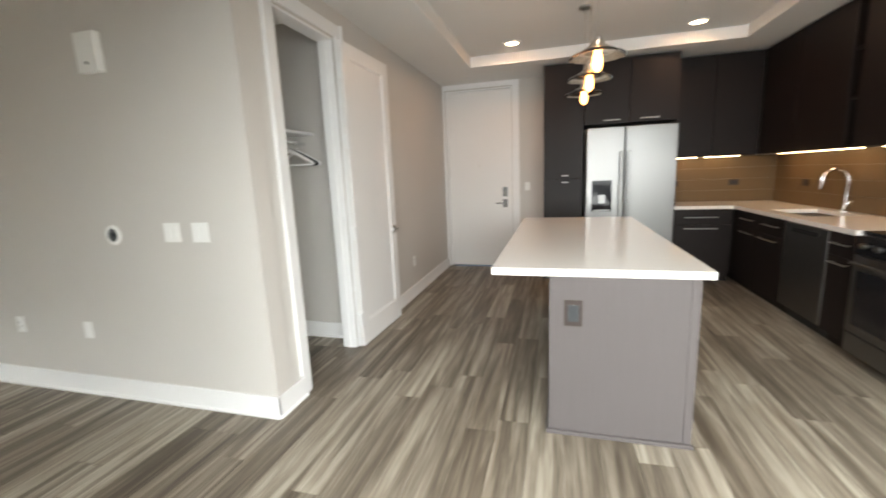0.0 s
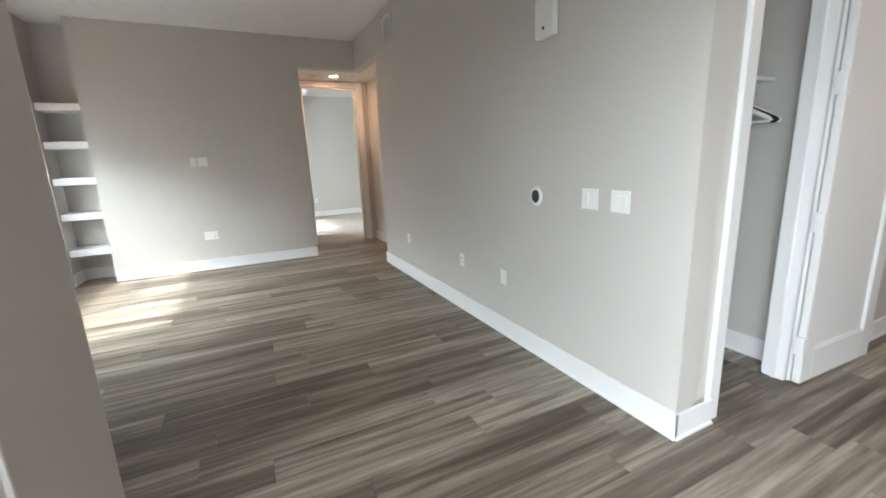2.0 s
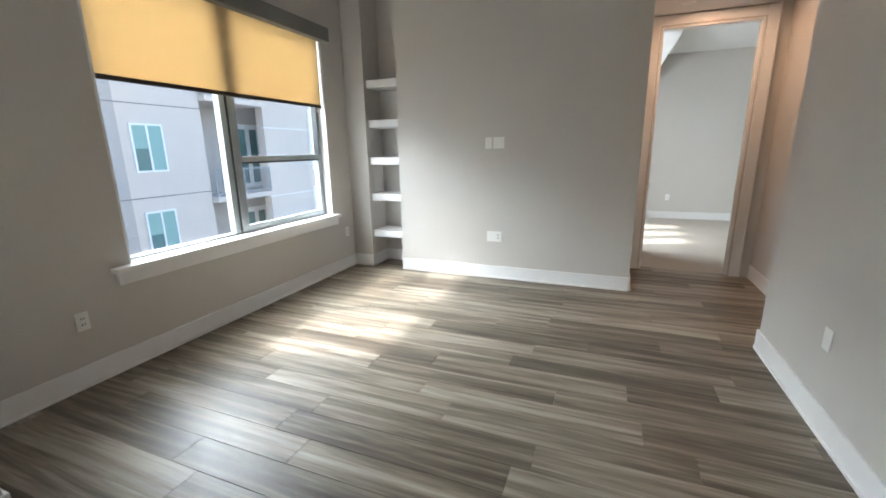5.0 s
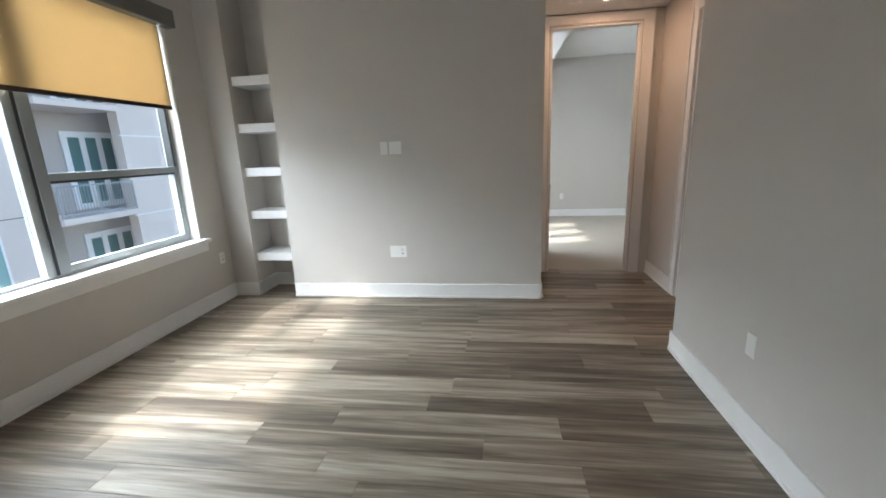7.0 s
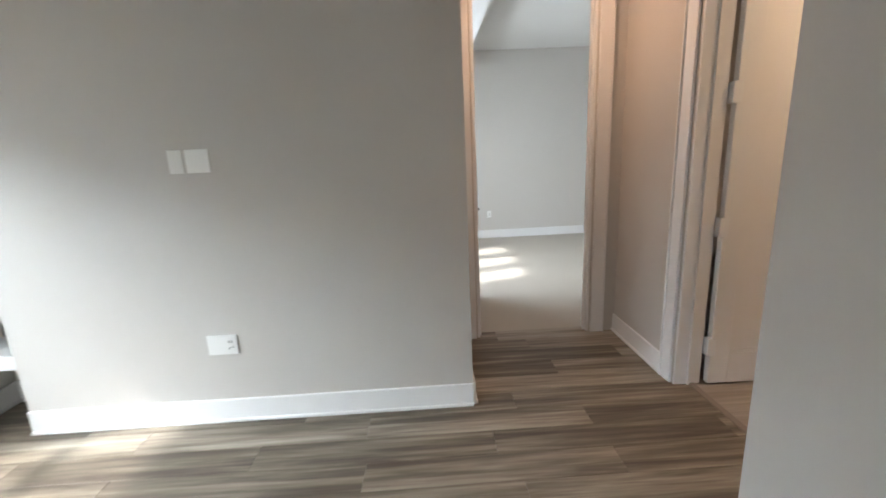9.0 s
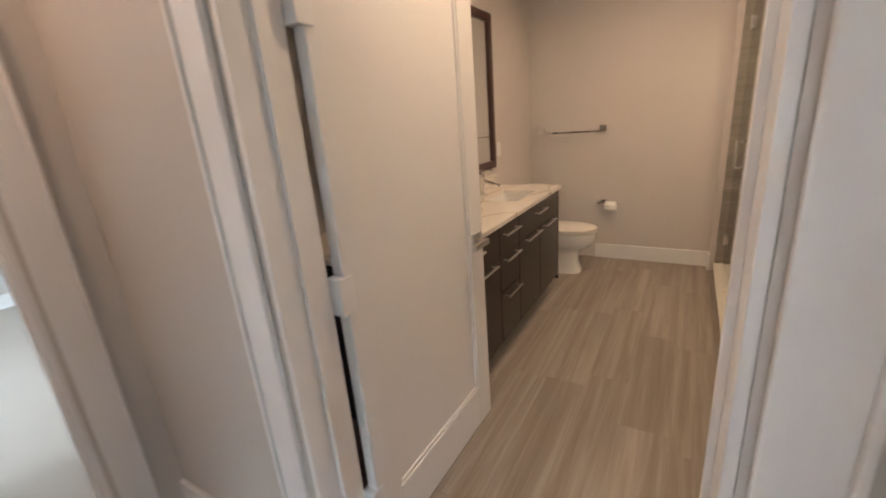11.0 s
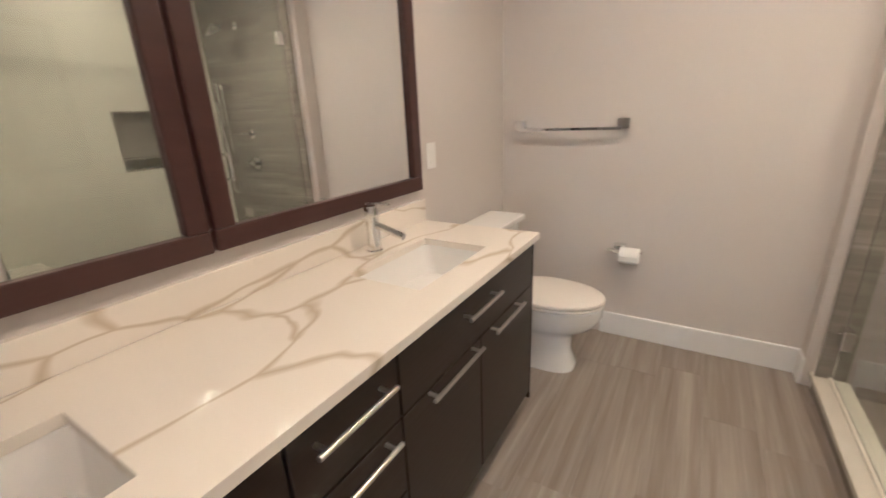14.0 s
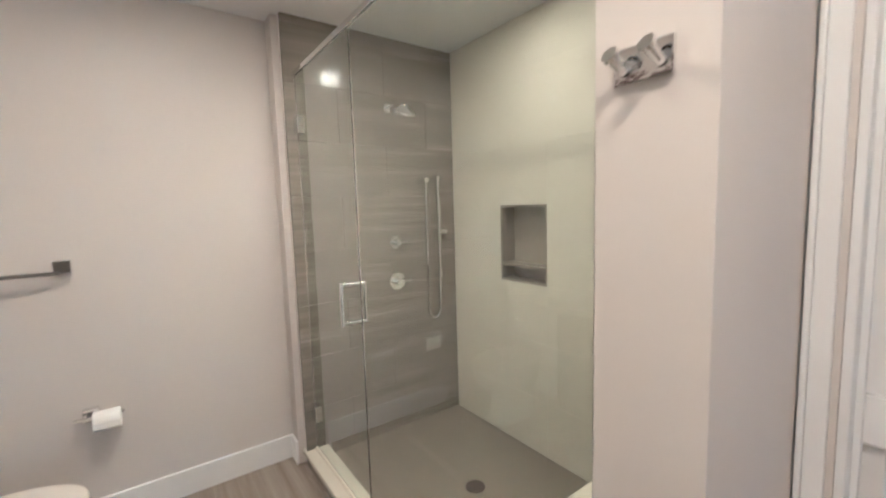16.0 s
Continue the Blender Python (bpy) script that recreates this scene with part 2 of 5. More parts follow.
M_PAN = mat("shower_floor_tile", (0.23, 0.207, 0.175), 0.4, grain=0.06, scale=60, bump=0.05, stain=0.05)
M_ACCENT = mat("accent_tile", (0.40, 0.37, 0.32), 0.2, grain=0.03, scale=40)
M_GROUND = mat("courtyard_paving", (0.30, 0.29, 0.27), 0.9, grain=0.1, scale=4)
M_THRESH = mat("threshold_strip", (0.20, 0.165, 0.14), 0.4, grain=0.1, scale=60)
FLOOR_STOPS = ((0.30, (0.070, 0.055, 0.040)), (0.43, (0.132, 0.107, 0.081)), (0.54, (0.228, 0.195, 0.153)), (0.70, (0.40, 0.36, 0.295)))
M_PLANK = plank_mat("vinyl_plank", FLOOR_STOPS, False, 0.42)
M_PLANKS = plank_mat("vinyl_plank_far", FLOOR_STOPS, True, 0.42)
BATH_STOPS = ((0.22, (0.20, 0.165, 0.135)), (0.45, (0.275, 0.235, 0.20)), (0.58, (0.33, 0.29, 0.25)), (0.78, (0.43, 0.385, 0.34)))
M_BPLANK = plank_mat("bath_plank_tile", BATH_STOPS, False, 0.36, vary=0.05, across=15.0)


def tile_mat():
    """Travertine-look tile with level streaks."""
    m = bpy.data.materials.new("streaked_shower_tile")
    m.use_nodes = True
    nt = m.node_tree
    b = nt.nodes["Principled BSDF"]
    b.inputs["Roughness"].default_value = 0.16
    geo = nt.nodes.new("ShaderNodeNewGeometry")
    info = nt.nodes.new("ShaderNodeObjectInfo")
    mul = nt.nodes.new("ShaderNodeMath")
    mul.operation, mul.inputs[1].default_value = "MULTIPLY", 3.0
    comb = nt.nodes.new("ShaderNodeCombineXYZ")
    nt.links.new(info.outputs["Random"], mul.inputs[0])
    nt.links.new(mul.outputs[0], comb.inputs[2])
    add = nt.nodes.new("ShaderNodeVectorMath")
    nt.links.new(geo.outputs["Position"], add.inputs[0])
    nt.links.new(comb.outputs[0], add.inputs[1])
    mp = nt.nodes.new("ShaderNodeMapping")
    mp.inputs["Scale"].default_value = (0.5, 0.5, 12)
    nt.links.new(add.outputs[0], mp.inputs["Vector"])
    n = nt.nodes.new("ShaderNodeTexNoise")
    n.inputs["Scale"].default_value, n.inputs["Detail"].default_value, n.inputs["Distortion"].default_value = 2.2, 6, 0.5
    nt.links.new(mp.outputs[0], n.inputs["Vector"])
    r = ramp(nt, ((0.25, (0.19, 0.172, 0.146)), (0.5, (0.235, 0.215, 0.186)), (0.64, (0.27, 0.247, 0.215)), (0.76, (0.38, 0.355, 0.315))))
    nt.links.new(n.outputs[0], r.inputs[0])
    nt.links.new(r.outputs[0], b.inputs["Base Color"])
    return m


M_TILE = tile_mat()


def blind_mat():
    """Roller fabric that lets daylight through."""
    m = bpy.data.materials.new("tan_roller_fabric")
    m.use_nodes = True
    nt = m.node_tree
    out = nt.nodes["Material Output"]
    d = nt.nodes.new("ShaderNodeBsdfDiffuse")
    t = nt.nodes.new("ShaderNodeBsdfTranslucent")
    mix = nt.nodes.new("ShaderNodeMixShader")
    tc = nt.nodes.new("ShaderNodeTexCoord")
    n = nt.nodes.new("ShaderNodeTexNoise")
    n.inputs["Scale"].default_value = 300
    r = ramp(nt, ((0.3, (0.58, 0.46, 0.29)), (0.7, (0.66, 0.53, 0.34))))
    nt.links.new(tc.outputs["Object"], n.inputs["Vector"])
    nt.links.new(n.outputs[0], r.inputs[0])
    nt.links.new(r.outputs[0], d.inputs[0])
    nt.links.new(r.outputs[0], t.inputs[0])
    mix.inputs[0].default_value = 0.36
    nt.links.new(d.outputs[0], mix.inputs[1])
    nt.links.new(t.outputs[0], mix.inputs[2])
    nt.links.new(mix.outputs[0], out.inputs["Surface"])
    return m


M_FABRIC = blind_mat()

# ---- mesh helpers ----


def boxes(*specs, bevel=0.0, seg=2):
    """A bmesh of boxes (x0, x1, y0, y1, z0, z1)."""
    bm = bmesh.new()
    for x0, x1, y0, y1, z0, z1 in specs:
        one = bmesh.ops.create_cube(bm, size=1.0)
        m = Matrix.LocRotScale(((x0 + x1) / 2, (y0 + y1) / 2, (z0 + z1) / 2), None, (abs(x1 - x0), abs(y1 - y0), abs(z1 - z0)))
        bmesh.ops.transform(bm, matrix=m, verts=one["verts"])
    if bevel:
        bmesh.ops.bevel(bm, geom=bm.edges[:], offset=bevel, segments=seg, profile=0.6, affect="EDGES")
    return bm


def rod(bm, a, b, r, sides=14, r2=None):
    """A round bar from a to b, added to bm."""
    a, b = Vector(a), Vector(b)
    q = (b - a).to_track_quat("Z", "Y").to_matrix().to_4x4()
    m = Matrix.Translation((a + b) / 2) @ q
    bmesh.ops.create_cone(bm, cap_ends=True, segments=sides, radius1=r, radius2=r if r2 is None else r2, depth=(b - a).length, matrix=m)
    return bm


def rods(*specs, sides=14):
    bm = bmesh.new()
    for a, b, r in specs:
        rod(bm, a, b, r, sides)
    return bm


def lathe(profile, center, sides=40, sx=1.0, sy=1.0, cap=True):
    """A turned shape from (radius, height) pairs."""
    bm = bmesh.new()
    rings = []
    for r, z in profile:
        rings.append([bm.verts.new((center[0] + sx * r * math.cos(2 * math.pi * k / sides), center[1] + sy * r * math.sin(2 * math.pi * k / sides), center[2] + z)) for k in range(sides)])
    for lo, hi in zip(rings, rings[1:]):
        for k in range(sides):
            bm.faces.new((lo[k], lo[(k + 1) % sides], hi[(k + 1) % sides], hi[k]))
    if cap:
        bm.faces.new(rings[0][::-1])
        bm.faces.new(rings[-1])
    return bm


def tube(points, r, sides=10):
    """A bent round tube along points."""
    bm = bmesh.new()
    pts = [Vector(p) for p in points]
    rings = []
    for i, p in enumerate(pts):
        d = (pts[min(i + 1, len(pts) - 1)] - pts[max(i - 1, 0)]).normalized()
        q = d.to_track_quat("Z", "Y").to_matrix()
        rings.append([bm.verts.new(p + q @ Vector((r * math.cos(2 * math.pi * k / sides), r * math.sin(2 * math.pi * k / sides), 0))) for k in range(sides)])
    for lo, hi in zip(rings, rings[1:]):
        for k in range(sides):
            bm.faces.new((lo[k], lo[(k + 1) % sides], hi[(k + 1) % sides], hi[k]))
    bm.faces.new(rings[0][::-1])
    bm.faces.new(rings[-1])
    return bm


def mesh_of(name, bm, material, smooth=False):
    me = bpy.data.meshes.new(name)
    bmesh.ops.recalc_face_normals(bm, faces=bm.faces[:])
    bm.to_mesh(me)
    bm.free()
    me.materials.append(material)
    if smooth:
        me.shade_smooth()
        me.set_sharp_from_angle(angle=radians(38))
    return me


def part(name, bm, material, parent, label="", smooth=False):
    ob = new(name, mesh_of(name, bm, material, smooth))
    ob.parent = parent
    ob.matrix_parent_inverse = parent.matrix_world.inverted()
    return tagged(ob, label)


def solid(name, bm, material, label, category="", group="", kind="", smooth=False):
    return tagged(new(name, mesh_of(name, bm, material, smooth)), label, category, group, kind)


def thing(name, at, label, category, group="", kind=""):
    ob = new(name)
    ob.empty_display_size = 0.1
    ob.matrix_world = Matrix.Translation(at)
    return tagged(ob, label, category, group, kind)


def structure(name, bm, material, label):
    return solid(name, bm, material, label, name.split("_")[0], kind="structure")


def wall_with_holes(axis, at0, at1, u0, u1, z0, z1, holes):
    """Boxes of a wall; axis 'x': the wall's faces look along x and u is y; holes (u0, u1, z0, z1)."""
    us = sorted({u0, u1, *[h[0] for h in holes], *[h[1] for h in holes]})
    out = []
    for a, b in zip(us, us[1:]):
        zs = [(z0, z1)]
        for h in holes:
            if h[0] <= a + 1e-6 and h[1] >= b - 1e-6:
                zs = [(lo, min(hi, h[2])) for lo, hi in zs if lo < h[2]] + [(max(lo, h[3]), hi) for lo, hi in zs if hi > h[3]]
        for lo, hi in zs:
            if hi - lo > 1e-4:
                out.append((at0, at1, a, b, lo, hi) if axis == "x" else (a, b, at0, at1, lo, hi))
    return boxes(*out)

# ---- the setting ----
# living room x -7.0..-2.34, y -2.03..2.0; kitchen x -2.22..2.6, y -3..6.2; hall, bedroom and bathroom to the west
structure("ground", boxes((-90, 90, -90, 60, -7.2, -7.0)), M_GROUND, "pale paved courtyard ground far below the windows")
structure("floor", boxes((-8.0, 2.75, -3.2, 2.545, -0.25, -0.012), (-2.6, 2.75, 2.545, 6.4, -0.25, -0.012)), M_DARK, "dark subfloor under grey-brown vinyl planks")
structure("floor_bath", boxes((-7.85, -4.6, 2.545, 6.2, -0.25, -0.012)), M_GROUT, "grouted bed of the bathroom floor")
structure("floor_bedroom", boxes((-12.1, -8.0, 0.05, 5.0, -0.25, -0.002)), M_CARPET, "beige cut-pile carpet of the bedroom")

structure("wall_north", boxes((-5.985, -1.64, 2.0, 2.13, 0, 3.14), (-7.0, -5.985, 2.0, 2.13, 2.73, 3.14)), M_WALL, "long grey painted living room wall")
structure("wall_corner", boxes((-5.985, -5.86, 2.13, 2.44, 0, 3.14)), M_WALL, "short grey return wall beside the bathroom door")
structure("wall_end", boxes((-7.12, -7.0, -1.34, 1.19, 0, 3.14), (-7.12, -7.0, 1.19, 2.13, 2.73, 3.14), (-8.0, -7.12, 1.07, 1.19, 0, 3.14)), M_WALL, "grey painted end wall with daylight across it")
structure("wall_niche", boxes((-7.5, -7.38, -1.77, -1.22, 0, 3.14), (-7.5, -7.01, -2.03, -1.77, 0, 3.14), (-7.38, -7.12, -1.34, -1.22, 0, 3.14)), M_WALL, "grey painted shelf niche with pilaster")
structure("wall_window", wall_with_holes("y", -2.25, -2.03, -7.5, -2.34, 0, 3.14, [(-6.62, -4.36, 0.66, 2.66)]), M_WALL, "grey painted wall below and beside the window")
structure("wall_stub", boxes((-3.26, -2.34, -2.03, -1.18, 0, 3.14), (-2.34, -2.10, -3.0, -1.18, 0, 3.14), (-2.22, -2.10, -1.18, -0.30, 0, 3.14), (-2.10, -1.46, -0.42, -0.30, 0, 3.14), (-1.46, 2.6, -0.42, -0.30, 2.46, 3.14)), M_WALL, "grey painted projecting wall with a wide cased opening")
# out of view; its wide hole is added to let daylight in
structure("wall_south", wall_with_holes("y", -3.2, -3.0, -2.34, 2.75, 0, 3.14, [(-1.9, 2.1, 0.1, 2.6)]), M_WALL, "unseen grey painted wall, window hole added for daylight")
structure("wall_east", boxes((2.6, 2.75, -3.0, 6.4, 0, 3.14)), M_WALL, "grey painted kitchen side wall")
structure("wall_entry", wall_with_holes("y", 6.2, 6.4, -2.6, 2.6, 0, 3.14, [(-1.62, -0.66, -0.01, 2.60)]), M_WALL, "grey painted wall round the entry door")
structure("wall_corridor", wall_with_holes("x", -1.78, -1.66, 2.13, 6.2, 0, 3.14, [(2.36, 3.06, -0.01, 2.46)]), M_WALL, "grey painted corridor wall with the coat closet opening")
structure("wall_closet", boxes((-2.60, -2.48, 2.13, 3.35, 0, 2.7), (-2.48, -1.78, 3.23, 3.35, 0, 2.7)), M_WALL, "grey painted coat closet walls")
structure("ceiling", boxes((-8.0, -2.2, -2.25, 2.13, 3.14, 3.26), (-2.34, 2.75, -3.2, 2.0, 3.14, 3.26)), M_CEIL, "smooth white ceiling of the living room")
structure("ceiling_hall", boxes((-7.998, -7.12, 1.19, 2.44, 2.732, 2.85), (-7.12, -5.9, 2.13, 2.44, 2.732, 2.85)), M_CEIL, "low white hall ceiling")
structure("ceiling_kitchen", boxes((-2.6, -1.05, 2.0, 6.2, 2.68, 2.80), (1.85, 2.6, 2.0, 6.2, 2.68, 2.80), (-1.05, 1.85, 5.3, 6.2, 2.68, 2.80), (-1.66, 1.85, 2.0, 2.3, 2.68, 2.80), (-2.6, 2.6, 2.0, 6.2, 2.80, 3.2)), M_CEIL, "white tray ceiling with a stepped border")
structure("wall_bath_south", wall_with_holes("y", 2.44, 2.60, -8.0, -5.3, 0, 3.14, [(-7.08, -6.17, -0.02, 2.46)]), M_WALL, "grey painted wall round the bathroom door")
structure("wall_bath_west", boxes((-7.80, -7.66, 2.6, 6.2, 0, 2.62)), M_BATHWALL, "warm grey painted wall behind the vanity")
structure("wall_bath_north", boxes((-7.66, -6.0, 6.04, 6.2, 0, 2.62), (-6.0, -4.75, 5.90, 6.2, 0, 2.62), (-6.035, -6.0, 5.93, 6.04, 0, 2.62)), M_BATHWALL, "warm grey painted bathroom back wall")
structure("wall_shower_east", boxes((-4.875, -4.75, 3.96, 5.06, 0, 2.62), (-4.875, -4.75, 5.42, 5.9, 0, 2.62), (-4.875, -4.75, 5.06, 5.42, 0, 1.01), (-4.875, -4.75, 5.06, 5.42, 1.465, 2.62), (-4.75, -4.70, 5.0, 5.5, 0.9, 1.6)), M_GROUT, "grout backing of the shower wall")
structure("wall_bath_stub", boxes((-5.97, -4.75, 3.84, 4.04, 0, 2.62)), M_BATHWALL, "warm grey painted wall end beside the shower")
structure("wall_bath_closet", wall_with_holes("x", -5.5, -5.38, 2.6, 3.84, 0, 2.62, [(2.90, 3.775, -0.01, 2.10)]), M_BATHWALL, "warm grey painted wall with a closet doorway")
structure("wall_closet_back", boxes((-4.3, -4.2, 2.5, 3.84, 0, 2.62), (-5.38, -4.2, 2.44, 2.6, 0, 2.62)), M_WALL, "plain walls of the dim closet")
structure("ceiling_bath", boxes((-7.8, -4.2, 2.6, 6.2, 2.50, 2.62)), M_CEIL, "white bathroom ceiling")
structure("floor_closet", boxes((-5.5, -4.2, 2.545, 3.84, -0.2, -0.004)), M_CARPET, "beige carpet of the closet")
structure("wall_bedroom_east", wall_with_holes("x", -8.0, -7.9, 1.19, 2.44, 0, 3.14, [(1.33, 2.23, -0.01, 2.62)]), M_WALL, "grey wall round the bedroom doorway")
structure("wall_bedroom", boxes((-12.1, -11.95, 0.05, 5.0, 0, 3.2), (-12.1, -8.0, 4.9, 5.05, 0, 3.2), (-8.12, -8.0, 2.44, 5.0, 0, 3.2), (-8.12, -8.0, 0.05, 1.19, 0, 3.2)), M_WALL, "grey painted bedroom walls")
structure("wall_bedroom_south", wall_with_holes("y", 0.05, 0.2, -12.0, -8.0, 0, 3.2, [(-10.55, -10.15, 0.9, 2.5), (-9.92, -9.52, 0.9, 2.5), (-9.29, -8.89, 0.9, 2.5)]), M_WALL, "grey bedroom wall with a barred window")
structure("ceiling_bedroom", boxes((-12.1, -8.0, 0.05, 5.0, 3.08, 3.2)), M_CEIL, "white bedroom ceiling")
structure("trim_bedroom_bulkhead", boxes((-11.95, -8.12, 0.2, 1.62, 2.74, 3.08)), M_CEIL, "white boxed bulkhead along the bedroom ceiling")


def baseboard(*runs, height=0.14, shoe=True):
    """Runs (x0, y0, x1, y1, side): a 15 mm board on the given side of a wall line, with or without a thin shoe at its foot."""
    specs = []
    for x0, y0, x1, y1, side in runs:
        for t, h in ((0.015, height), (0.026, 0.018))[:2 if shoe else 1]:
            if abs(x1 - x0) > abs(y1 - y0):
                specs.append((min(x0, x1), max(x0, x1), y0, y0 + side * t, 0, h))
            else:
                specs.append((x0, x0 + side * t, min(y0, y1), max(y0, y1), 0, h))
    return boxes(*specs, bevel=0.003, seg=1)


for nm, runs in (
        ("baseboard_north", [(-5.98, 2.0, -1.625, 2.0, -1)]), ("baseboard_corner", [(-5.985, 1.985, -5.985, 2.44, -1)]),
        ("baseboard_pier", [(-1.64, 1.985, -1.64, 2.27, 1)]),
        ("baseboard_end", [(-7.0, -1.34, -7.0, 1.19, 1), (-7.0, 1.19, -7.9, 1.19, 1)]),
        ("baseboard_niche", [(-7.38, -1.77, -7.38, -1.34, 1), (-7.38, -1.77, -7.01, -1.77, 1), (-7.01, -2.03, -7.01, -1.755, 1)]),
        ("baseboard_window", [(-7.0, -2.03, -3.27, -2.03, 1)]),
        ("baseboard_stub", [(-3.26, -1.18, -2.22, -1.18, 1), (-3.26, -2.03, -3.26, -1.165, -1), (-2.22, -1.165, -2.22, -0.285, -1), (-2.235, -0.30, -1.58, -0.30, 1)]),
        ("baseboard_corridor", [(-1.66, 3.18, -1.66, 6.2, 1)]), ("baseboard_closet", [(-2.48, 2.13, -2.48, 3.23, 1), (-2.48, 3.23, -1.78, 3.23, -1)]),
        ("baseboard_entry", [(-0.55, 6.2, -0.2, 6.2, -1)]),
        ("baseboard_hall", [(-7.9, 2.44, -7.19, 2.44, -1)]),
        ("baseboard_bedroom", [(-11.95, 0.2, -11.95, 4.9, 1), (-11.95, 0.2, -8.12, 0.2, 1)]),
        ("baseboard_bath", [(-7.0, 6.04, -6.035, 6.04, -1), (-7.66, 5.12, -7.66, 6.04, 1), (-6.035, 5.93, -6.035, 6.025, -1)]),
        ("baseboard_bath_stub", [(-5.97, 3.84, -5.97, 3.98, -1), (-5.97, 3.84, -5.5, 3.84, -1)])):
    tiled = "bath" in nm
    structure(nm, baseboard(*runs, shoe=not tiled), M_TRIM, "plain white painted baseboard over the tile" if tiled else "white painted baseboard with a thin shoe moulding")


def casing(name, axis, at, side, u0, u1, top, depth, label, w=0.10):
    """Door lining and casing as a thing of the setting. axis: the way through the opening; at: the wall face that shows; side: out of the wall."""
    root = thing(name, (at, (u0 + u1) / 2, 0) if axis == "x" else ((u0 + u1) / 2, at, 0), label, "door frame", kind="structure")

    def put(nm, a0, a1, b0, b1, z0, z1, bev=0.004):
        part(nm, boxes((a0, a1, b0, b1, z0, z1) if axis == "x" else (b0, b1, a0, a1, z0, z1), bevel=bev), M_TRIM, root)
    for face, out in ((at, side), (at - side * depth, -side)):
        f0, f1 = face + out * 0.002, face + out * 0.020
        put("casing_board", f0, f1, u0 - w, u0 - 0.012, 0, top + w)
        put("casing_board", f0, f1, u1 + 0.012, u1 + w, 0, top + w)
        put("casing_board", f0, f1, u0 - 0.012, u1 + 0.012, top + 0.012, top + w)
        put("casing_bead", face + out * 0.002, face + out * 0.030, u0 - w - 0.012, u0 - w, 0, top + w + 0.012)
        put("casing_bead", face + out * 0.002, face + out * 0.030, u1 + w, u1 + w + 0.012, 0, top + w + 0.012)
    a, b = at - side * depth, at
    put("jamb", a, b, u0 + 0.001, u0 + 0.018, 0, top, 0.002)
    put("jamb", a, b, u1 - 0.018, u1 - 0.001, 0, top, 0.002)
    put("head_jamb", a, b, u0 + 0.018, u1 - 0.018, top - 0.018, top - 0.001, 0.002)
    m = (a + b) / 2
    put("door_stop", m - 0.006, m + 0.012, u0 + 0.018, u0 + 0.030, 0, top - 0.018, 0.001)
    put("door_stop", m - 0.006, m + 0.012, u1 - 0.030, u1 - 0.018, 0, top - 0.018, 0.001)
    return root


def door_leaf(name, hinge, angle, width, height, label, swing=1, lever=True, both=True):
    """Panelled leaf hung at hinge, its width along the turned x axis; swing: the side to which thickness goes."""
    root = thing(name, (0, 0, 0), label, "door", kind="structure")
    t = 0.042
    st = 0.115
    y0, y1 = (0, t) if swing > 0 else (-t, 0)
    z0 = 0.012
    for nm, spec in (("stile", (0, st, y0, y1, z0, height)), ("stile", (width - st, width, y0, y1, z0, height)),
                     ("top_rail", (st, width - st, y0, y1, height - st, height)), ("bottom_rail", (st, width - st, y0, y1, z0, 0.21))):
        part(nm, boxes(spec, bevel=0.003, seg=1), M_DOOR, root)
    part("panel", boxes((st - 0.002, width - st + 0.002, y0 + 0.013, y1 - 0.013, 0.21 - 0.002, height - st + 0.002)), M_DOOR, root)
    bead = []
    for yy in ((y0 + 0.006, y0 + 0.013), (y1 - 0.013, y1 - 0.006)):
        bead += [(st, st + 0.012, *yy, 0.21, height - st), (width - st - 0.012, width - st, *yy, 0.21, height - st),
                 (st + 0.012, width - st - 0.012, *yy, 0.21, 0.222), (st + 0.012, width - st - 0.012, *yy, height - st - 0.012, height - st)]
    part("panel_bead", boxes(*bead), M_DOOR, root)
    for hz in (0.25, 0.98, 1.70, height - 0.22):
        part("hinge", boxes((-0.022, 0.030, y0 - 0.004, y1 + 0.004, hz - 0.055, hz + 0.055), bevel=0.004), M_TRIM, root, "white painted butt hinge")
    if lever:
        for s in (1, -1) if both else (1,):
            yf = y1 if s > 0 else y0
            hd = part("handle", boxes((width - 0.105, width - 0.035, yf, yf + s * 0.010, 0.885, 0.955), bevel=0.003), M_NICKEL, root, "square brushed nickel lever handle")
            bm = rods(((width - 0.07, yf, 0.92), (width - 0.07, yf + s * 0.055, 0.92), 0.011))
            part("lever", bm, M_NICKEL, hd, smooth=True)
            part("lever_arm", boxes((width - 0.185, width - 0.055, yf + s * 0.042, yf + s * 0.060, 0.908, 0.932), bevel=0.004), M_NICKEL, hd)
        part("latch_plate", boxes((width, width + 0.0015, (y0 + y1) / 2 - 0.012, (y0 + y1) / 2 + 0.012, 0.89, 0.95)), M_NICKEL, root)
    root.matrix_world = pose(hinge[0], hinge[1], 0, 0, 0, angle)
    return root


casing("door_frame_closet", "x", -1.66, 1, 2.36, 3.06, 2.46, 0.12, "white moulded frame of the coat closet")
door_leaf("door_closet", (-1.628, 3.055), 88, 0.80, 2.44, "white panelled closet door standing open", swing=-1)
casing("door_frame_bath", "y", 2.44, -1, -7.08, -6.17, 2.46, 0.16, "white moulded frame of the bathroom doorway")
door_leaf("door_bath", (-7.075, 2.63), 89, 0.838, 2.44, "white panelled bathroom door standing open", swing=-1)
casing("door_frame_bedroom", "x", -7.9, 1, 1.33, 2.23, 2.62, 0.10, "white moulded frame of the bedroom doorway")
